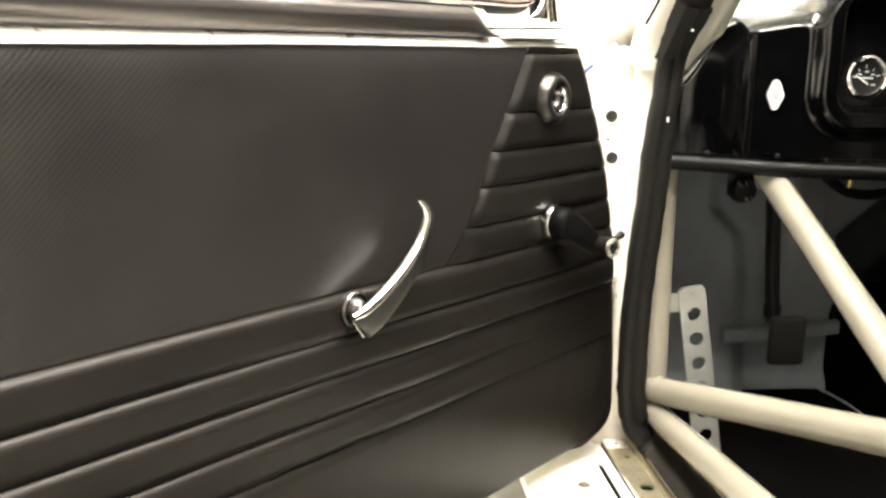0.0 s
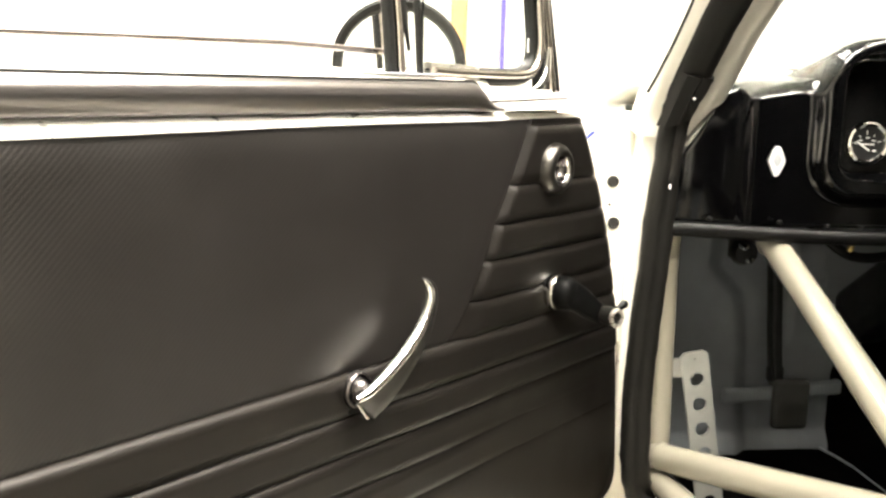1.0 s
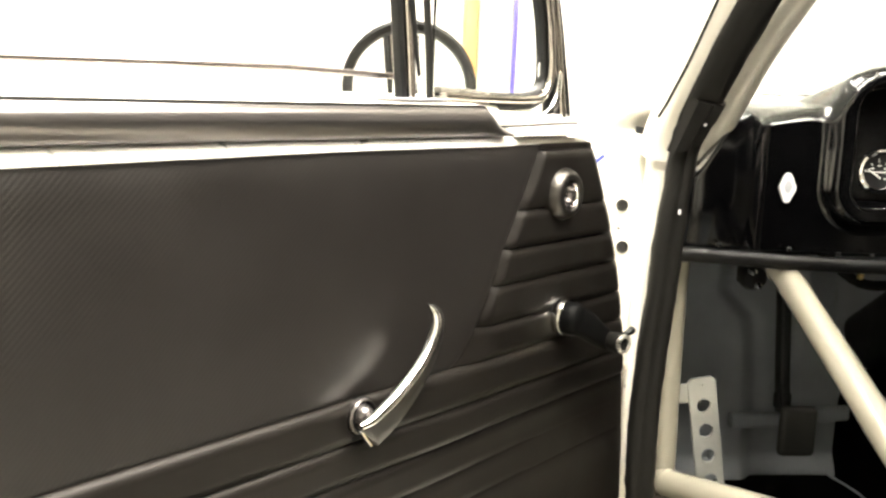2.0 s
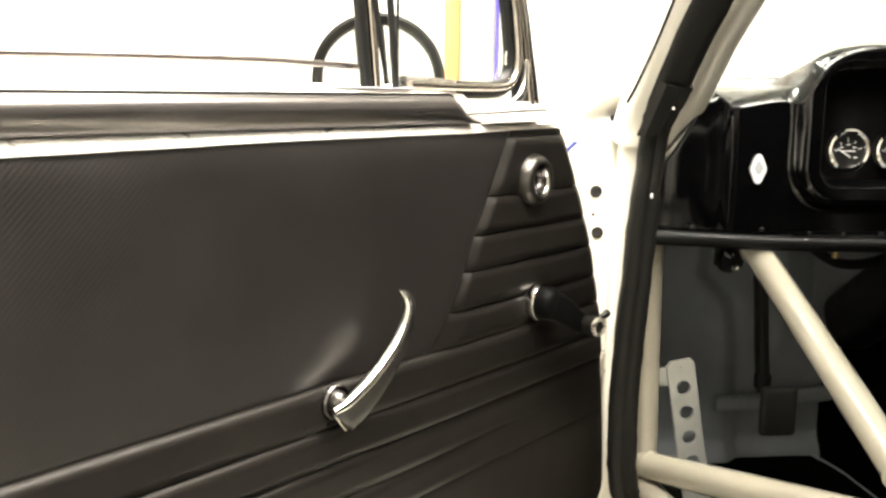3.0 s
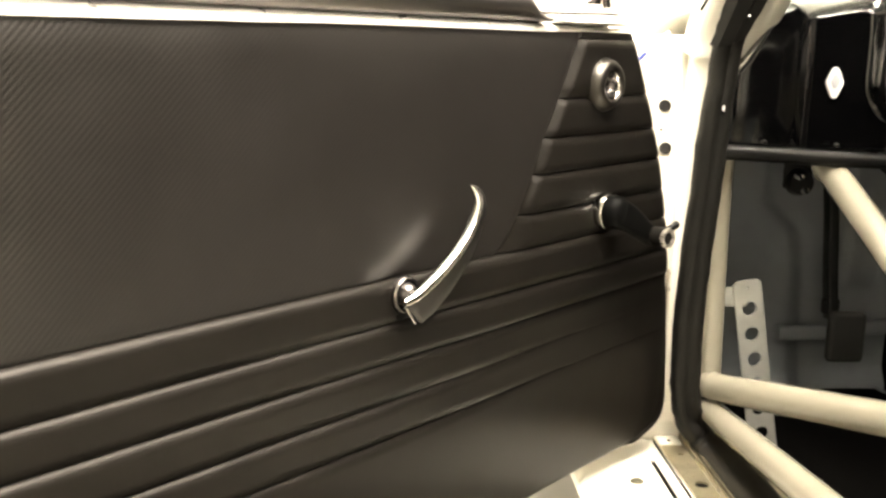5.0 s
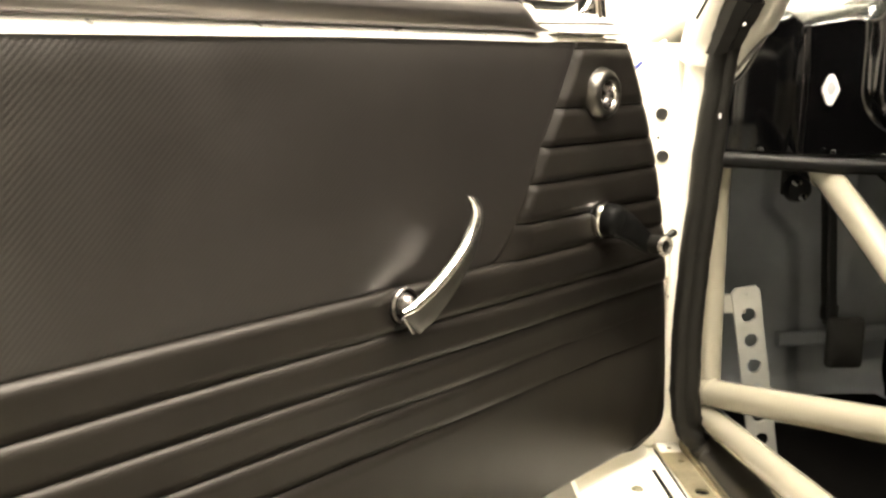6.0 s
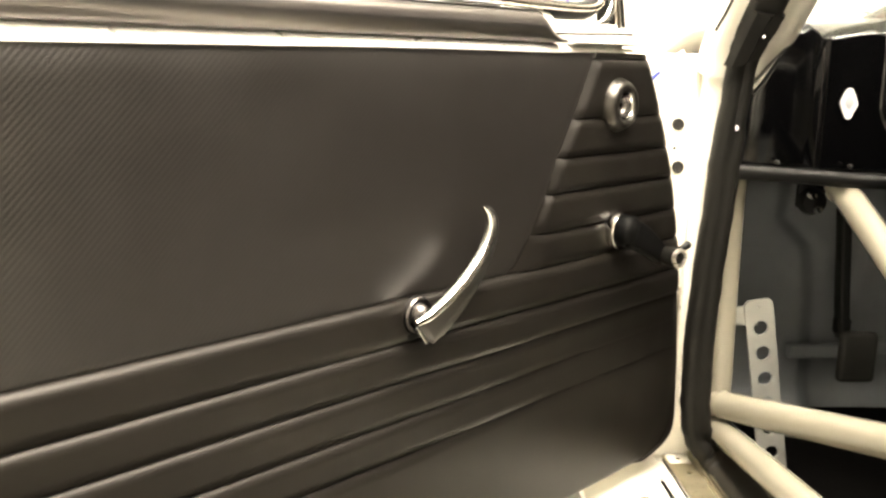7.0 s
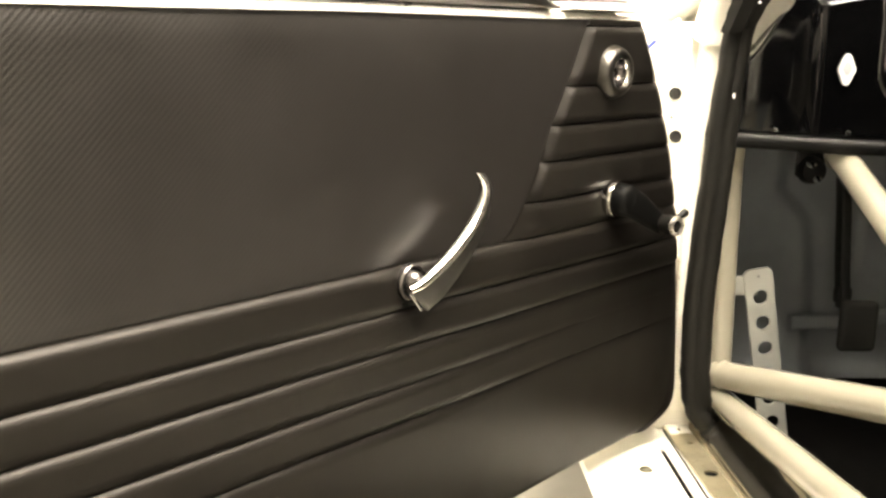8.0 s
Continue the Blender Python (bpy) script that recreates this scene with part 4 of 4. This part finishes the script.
VENT = [(-0.30, 0.034, 1.000), (-0.22, 0.034, 0.9985), (-0.150, 0.034, 0.9985), (-0.118, 0.034, 1.002), (-0.100, 0.034, 1.014), (-0.0945, 0.034, 1.035), (-0.099, 0.034, 1.07), (-0.112, 0.034, 1.12), (-0.175, 0.034, 1.30)]
part("vent_frame", sweep(curve_points(VENT, 50), rounded(0.020, 0.018, 0.005), side=(0, 1, 0)), PLASTIC, door, "black-lined quarter-light frame")
part("vent_bead", sweep(curve_points([(x - (0.004 if z > 1.005 else 0), y - 0.014, z + 0.003) for x, y, z in VENT], 50), circle(0.0046, 12), side=(0, 1, 0)), BRONZE, door, "bright inner bead")
part("outer_frame", sweep(curve_points([(-0.054, 0.040, 0.985), (-0.060, 0.040, 1.02), (-0.072, 0.040, 1.07), (-0.088, 0.040, 1.12), (-0.15, 0.040, 1.30)], 20), rounded(0.018, 0.03, 0.004), side=(0, 1, 0)), PLASTIC, door, "black door window frame upright")
part("frame_bead", sweep(curve_points([(-0.066, 0.022, 0.982), (-0.074, 0.022, 1.02), (-0.086, 0.022, 1.07), (-0.101, 0.022, 1.12), (-0.163, 0.022, 1.30)], 20), circle(0.005, 12), side=(0, 1, 0)), BRONZE, door)
part("corner_gusset", sweep(curve_points([(-0.113, 0.018, 0.985), (-0.099, 0.017, 0.991), (-0.0885, 0.017, 1.006), (-0.0825, 0.018, 1.034)], 18), rounded(0.011, 0.006, 0.0028), side=(0, 1, 0), scales=[0.35 + 0.75 * math.sin(math.pi * (i + 1) / 19) for i in range(18)]), CHROME, door, "bright curved corner gusset")
part("corner_filler", slab([(-0.094, 0.024, 0.983), (-0.057, 0.024, 0.983), (-0.066, 0.024, 1.010), (-0.080, 0.024, 1.030)], 0.006, (0, 1, 0)), PLASTIC, door, "black triangular corner filler")
part("frame_edge", sweep(curve_points([(-0.0545, 0.020, 0.983), (-0.064, 0.020, 1.02), (-0.077, 0.020, 1.06), (-0.1005, 0.020, 1.12), (-0.165, 0.020, 1.30)], 20), rounded(0.0035, 0.004, 0.001), side=(0, 1, 0)), PLASTIC, door)
part("channel_wedge", sweep([(-0.329, 0.030, 1.022), (-0.336, 0.030, 1.05), (-0.345, 0.030, 1.09), (-0.372, 0.030, 1.22), (-0.398, 0.030, 1.35)], rounded(0.010, 0.004, 0.0015), side=(0, 1, 0), scales=[(0.15, 1), (0.6, 1), (1.0, 1), (1.0, 1), (1.0, 1)]), PLASTIC, door, "black curved weatherstrip wedge")
# Grey sheet laid in for the shadow line at the posts' feet.
part("post_shade", slab([(-0.43, 0.014, 0.9985), (-0.30, 0.014, 0.9985), (-0.29, 0.040, 0.9985), (-0.40, 0.040, 0.9985)], 0.0015, (0, 0, 1)), ENAMEL_GREY, door, "thin grey sheet for the shade under the posts")
part("lower_filler", sweep([(-0.30, 0.030, 1.0035), (-0.26, 0.030, 1.003), (-0.215, 0.030, 1.000)], rounded(0.018, 0.012, 0.004), side=(0, 1, 0)), DULL_CHROME, door)
pane = part("vent_pane", box((-0.302, 0.033, 1.004), (-0.105, 0.037, 1.20)), GLASS, door, "clear quarter-light pane", smooth=0)
pane.visible_shadow = False


def pane_point(a, b):
    x = -0.93 + (-0.345 + 0.93) * a
    return Vector((x, 0.048, 0.90 + (table([(0, 1.0170), (0.31, 1.0190), (0.54, 1.0212), (0.77, 1.0222), (1.0, 1.0195)], a) - 0.90) * b))


window = part("door_glass", grid_sheet(pane_point, 30, 3, (0, 0.005, 0)), GLASS, door, "clear door window wound almost down")
window.visible_shadow = False
part("glass_edge", sweep([pane_point(k / 30, 1) + Vector((0, 0.0025, 0.0008)) for k in range(31)], rounded(0.0062, 0.0066, 0.0024, 3), side=(0, 0, 1)), GROUND_EDGE, door, "grey ground glass edge")

# Round mirror on the outside of the door.
MC, MN = (-0.189, 0.165, 1.008), (0.72, 0.66, -0.12)
part("mirror_housing", lathe([(0.0, 0.050), (0.041, 0.046), (0.068, 0.028), (0.0770, 0.0), (0.0800, -0.012), (0.0755, -0.016), (0.0690, -0.012), (0.0680, 0.0), (0.0, 0.0)], MC, MN, 56), RUBBER, door, "round black door mirror housing")
part("mirror_glass", lathe([(0, -0.0005), (0.0678, -0.0005), (0.0678, 0.001), (0, 0.001)], MC, MN, 56), MIRROR, door, "round mirror glass")
part("mirror_stalk", tube([(-0.185, 0.085, 0.93), (-0.175, 0.13, 0.93), (-0.165, 0.185, 0.965)], 0.011, 12, 14), PLASTIC, door)

# Pull handle.
# Plate enlarged in matte black to stand in for shade beside the boss.
part("handle_plate", lathe([(0, 0.006), (0.017, 0.006), (0.0205, 0.004), (0.0225, 0.000), (0.0235, -0.006), (0.0240, -0.012)], (-0.441, 0.000, 0.694), (0, -1, 0), 40), MATTE, door, "black round handle plate, enlarged for the boss's shade")
part("handle_collar", lathe([(0.0135, 0.004), (0.0150, 0.0095), (0.0165, 0.0100), (0.0180, 0.0085), (0.0185, 0.003)], (-0.440, -0.002, 0.700), (0, -1, 0), 40), SATIN, door, "dark polished collar")
part("handle_boss", lathe([(0, 0.0200), (0.004, 0.0196), (0.0078, 0.0172), (0.0105, 0.0125), (0.0120, 0.0)], (-0.442, -0.003, 0.702), (0, -1, 0), 36), SATIN, door, "chrome handle boss")
RIDGE = [(-0.462, -0.0275, 0.6990), (-0.449, -0.029, 0.7025), (-0.436, -0.030, 0.7090), (-0.417, -0.031, 0.7195), (-0.396, -0.031, 0.7335), (-0.377, -0.031, 0.7500), (-0.3635, -0.030, 0.7670), (-0.3575, -0.029, 0.7820), (-0.3590, -0.027, 0.7920), (-0.3645, -0.025, 0.7995)]
THICK = [(0.0, 0.0038), (0.12, 0.0052), (0.40, 0.0064), (0.70, 0.0064), (0.85, 0.0050), (0.94, 0.0032), (1.0, 0.0010)]
BLADE = [(0.0, 0.024), (0.10, 0.029), (0.22, 0.031), (0.36, 0.027), (0.52, 0.021), (0.68, 0.016), (0.82, 0.0115), (0.92, 0.007), (1.0, 0.002)]


def lever_frames(n):
    line = curve_points(RIDGE, n)
    for i, p in enumerate(line):
        d = (line[min(i + 1, n - 1)] - line[max(i - 1, 0)]).normalized()
        out = Vector((0, -1, 0))
        out = (out - out.dot(d) * d).normalized()
        yield i / (n - 1), p, out, d.cross(out)


def skin(rings):
    bm = bmesh.new()
    rings = [[bm.verts.new(p) for p in ring] for ring in rings]
    m = len(rings[0])
    for r, q in zip(rings, rings[1:]):
        for k in range(m):
            bm.faces.new((r[k], r[(k + 1) % m], q[(k + 1) % m], q[k]))
    bm.faces.new(rings[0]), bm.faces.new(rings[-1])
    return bm


def build_lever():
    """A rounded bright ridge over a flat blade that narrows towards the tip."""
    ridge, blade = [], []
    for f, p, out, down in lever_frames(52):
        t, w = table(THICK, f), table(BLADE, f)
        ridge.append([p + down * t * 0.95 * math.cos(radians(30 * k)) + out * t * math.sin(radians(30 * k)) for k in range(12)])
        # the blade leans back from the ridge; its lower end is cut straight and sags towards the hub
        sag = Vector((0.016, 0, 0)) * (1 - step(0.0, 0.16, f)) * 1.0
        blade.append([p + down * t * 0.5 + out * t * 0.50, p + down * t * 0.9 + out * t * 0.40, p + down * w * 0.55 + out * 0.0022 + sag * 0.5, p + down * w * 0.93 + out * 0.0004 + sag,
                      p + down * w - out * 0.0016 + sag, p + down * w * 0.93 - out * 0.0034 + sag, p + down * w * 0.5 - out * 0.0036 + sag * 0.5, p + down * t * 0.4 - out * t * 0.7])
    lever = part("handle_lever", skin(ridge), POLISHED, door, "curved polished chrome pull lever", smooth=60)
    # The blade's darker chrome stands in for dark things it would reflect.
    part("lever_blade", skin(blade), DARK_CHROME, lever, "blade under the ridge, darkened for its reflections", smooth=40)
    part("lever_end", tube([(-0.4585, -0.0265, 0.694), (-0.4515, -0.0260, 0.685), (-0.4440, -0.0250, 0.6765)], 0.0020, 10, 10), CHROME, lever, "bright cast end of the blade")


build_lever()

# Window winder.
WX, WZ = -0.087, 0.742
winder = part("winder_plate", lathe([(0, 0.004), (0.0205, 0.004), (0.0220, 0.001), (0.0225, -0.006)], (WX, -0.002, WZ), (0, -1, 0), 40), PLASTIC, door, "black window winder with chrome ring")
part("winder_ring", lathe([(0.0190, 0.004), (0.0222, 0.0035), (0.0232, 0.0055), (0.0232, 0.0125), (0.0222, 0.0150), (0.0190, 0.0150)], (WX, -0.002, WZ), (0, -1, 0), 48), CHROME, winder, "chrome winder ring")
part("winder_hub", lathe([(0, 0.036), (0.012, 0.0355), (0.0170, 0.0325), (0.0196, 0.0275), (0.0205, 0.0220), (0.0205, 0.0155), (0.0190, 0.0140)], (WX, -0.002, WZ), (0, -1, 0), 40), MATTE, winder)
part("winder_arm", sweep(curve_points([(WX - 0.004, -0.028, WZ + 0.001), (WX + 0.016, -0.034, WZ - 0.009), (WX + 0.036, -0.037, WZ - 0.021), (WX + 0.061, -0.037, WZ - 0.034)], 18), rounded(0.030, 0.013, 0.0055), side=(0, -1, 0), scales=[1.26 - 0.36 * i / 17 for i in range(18)]), MATTE, winder)
KX, KZ = -0.026, 0.7085
knob = part("winder_knob", lathe([(0, 0.024), (0.0085, 0.024), (0.0120, 0.0225), (0.0128, 0.012), (0.0110, 0.0), (0.0110, -0.008)], (KX, -0.042, KZ), (-0.25, -1, 0), 32), RUBBER, winder)
part("knob_ring", lathe([(0.0072, 0.0230), (0.0080, 0.0262), (0.0098, 0.0275), (0.0118, 0.0262), (0.0125, 0.0232), (0.0115, 0.0215)], (KX, -0.042, KZ), (-0.25, -1, 0), 36), DULL_CHROME, knob, "dull chrome ring at the knob's end")
part("knob_spinner", lathe([(0, 0.011), (0.0030, 0.0103), (0.0048, 0.0080), (0.0052, 0.0050), (0.0045, 0.0015), (0.0036, -0.006)], (KX + 0.010, -0.062, KZ + 0.0115), (0.75, -0.3, 0.35), 20), PLASTIC, knob)

# Door lock rosette.
LX, LZ = -0.102, 0.893
rosette = part("lock_rosette", lathe([(0.0168, 0.0150), (0.0174, 0.0188), (0.0190, 0.0212), (0.0215, 0.0222), (0.0250, 0.0208), (0.0285, 0.0165), (0.0310, 0.0100), (0.0322, 0.0030), (0.0325, -0.005)], (LX, 0.0, LZ), (0, -1, 0), 56), ROSETTE, door, "round satin metal rosette with a chrome cup", smooth=60)
part("lock_ring", lathe([(0.0140, 0.0120), (0.0144, 0.0180), (0.0152, 0.0196), (0.0163, 0.0196), (0.0170, 0.0180), (0.0170, 0.0130)], (LX, 0.0, LZ), (0, -1, 0), 56), CHROME, rosette, "bright chrome ring", smooth=60)
part("lock_cup", lathe([(0, 0.0052), (0.0040, 0.0054), (0.0075, 0.0062), (0.0105, 0.0082), (0.0128, 0.0115), (0.0141, 0.0165), (0.0141, 0.004)], (LX, 0.0, LZ), (0, -1, 0), 56), SATIN, rosette, "polished hollow lock cup", smooth=70)
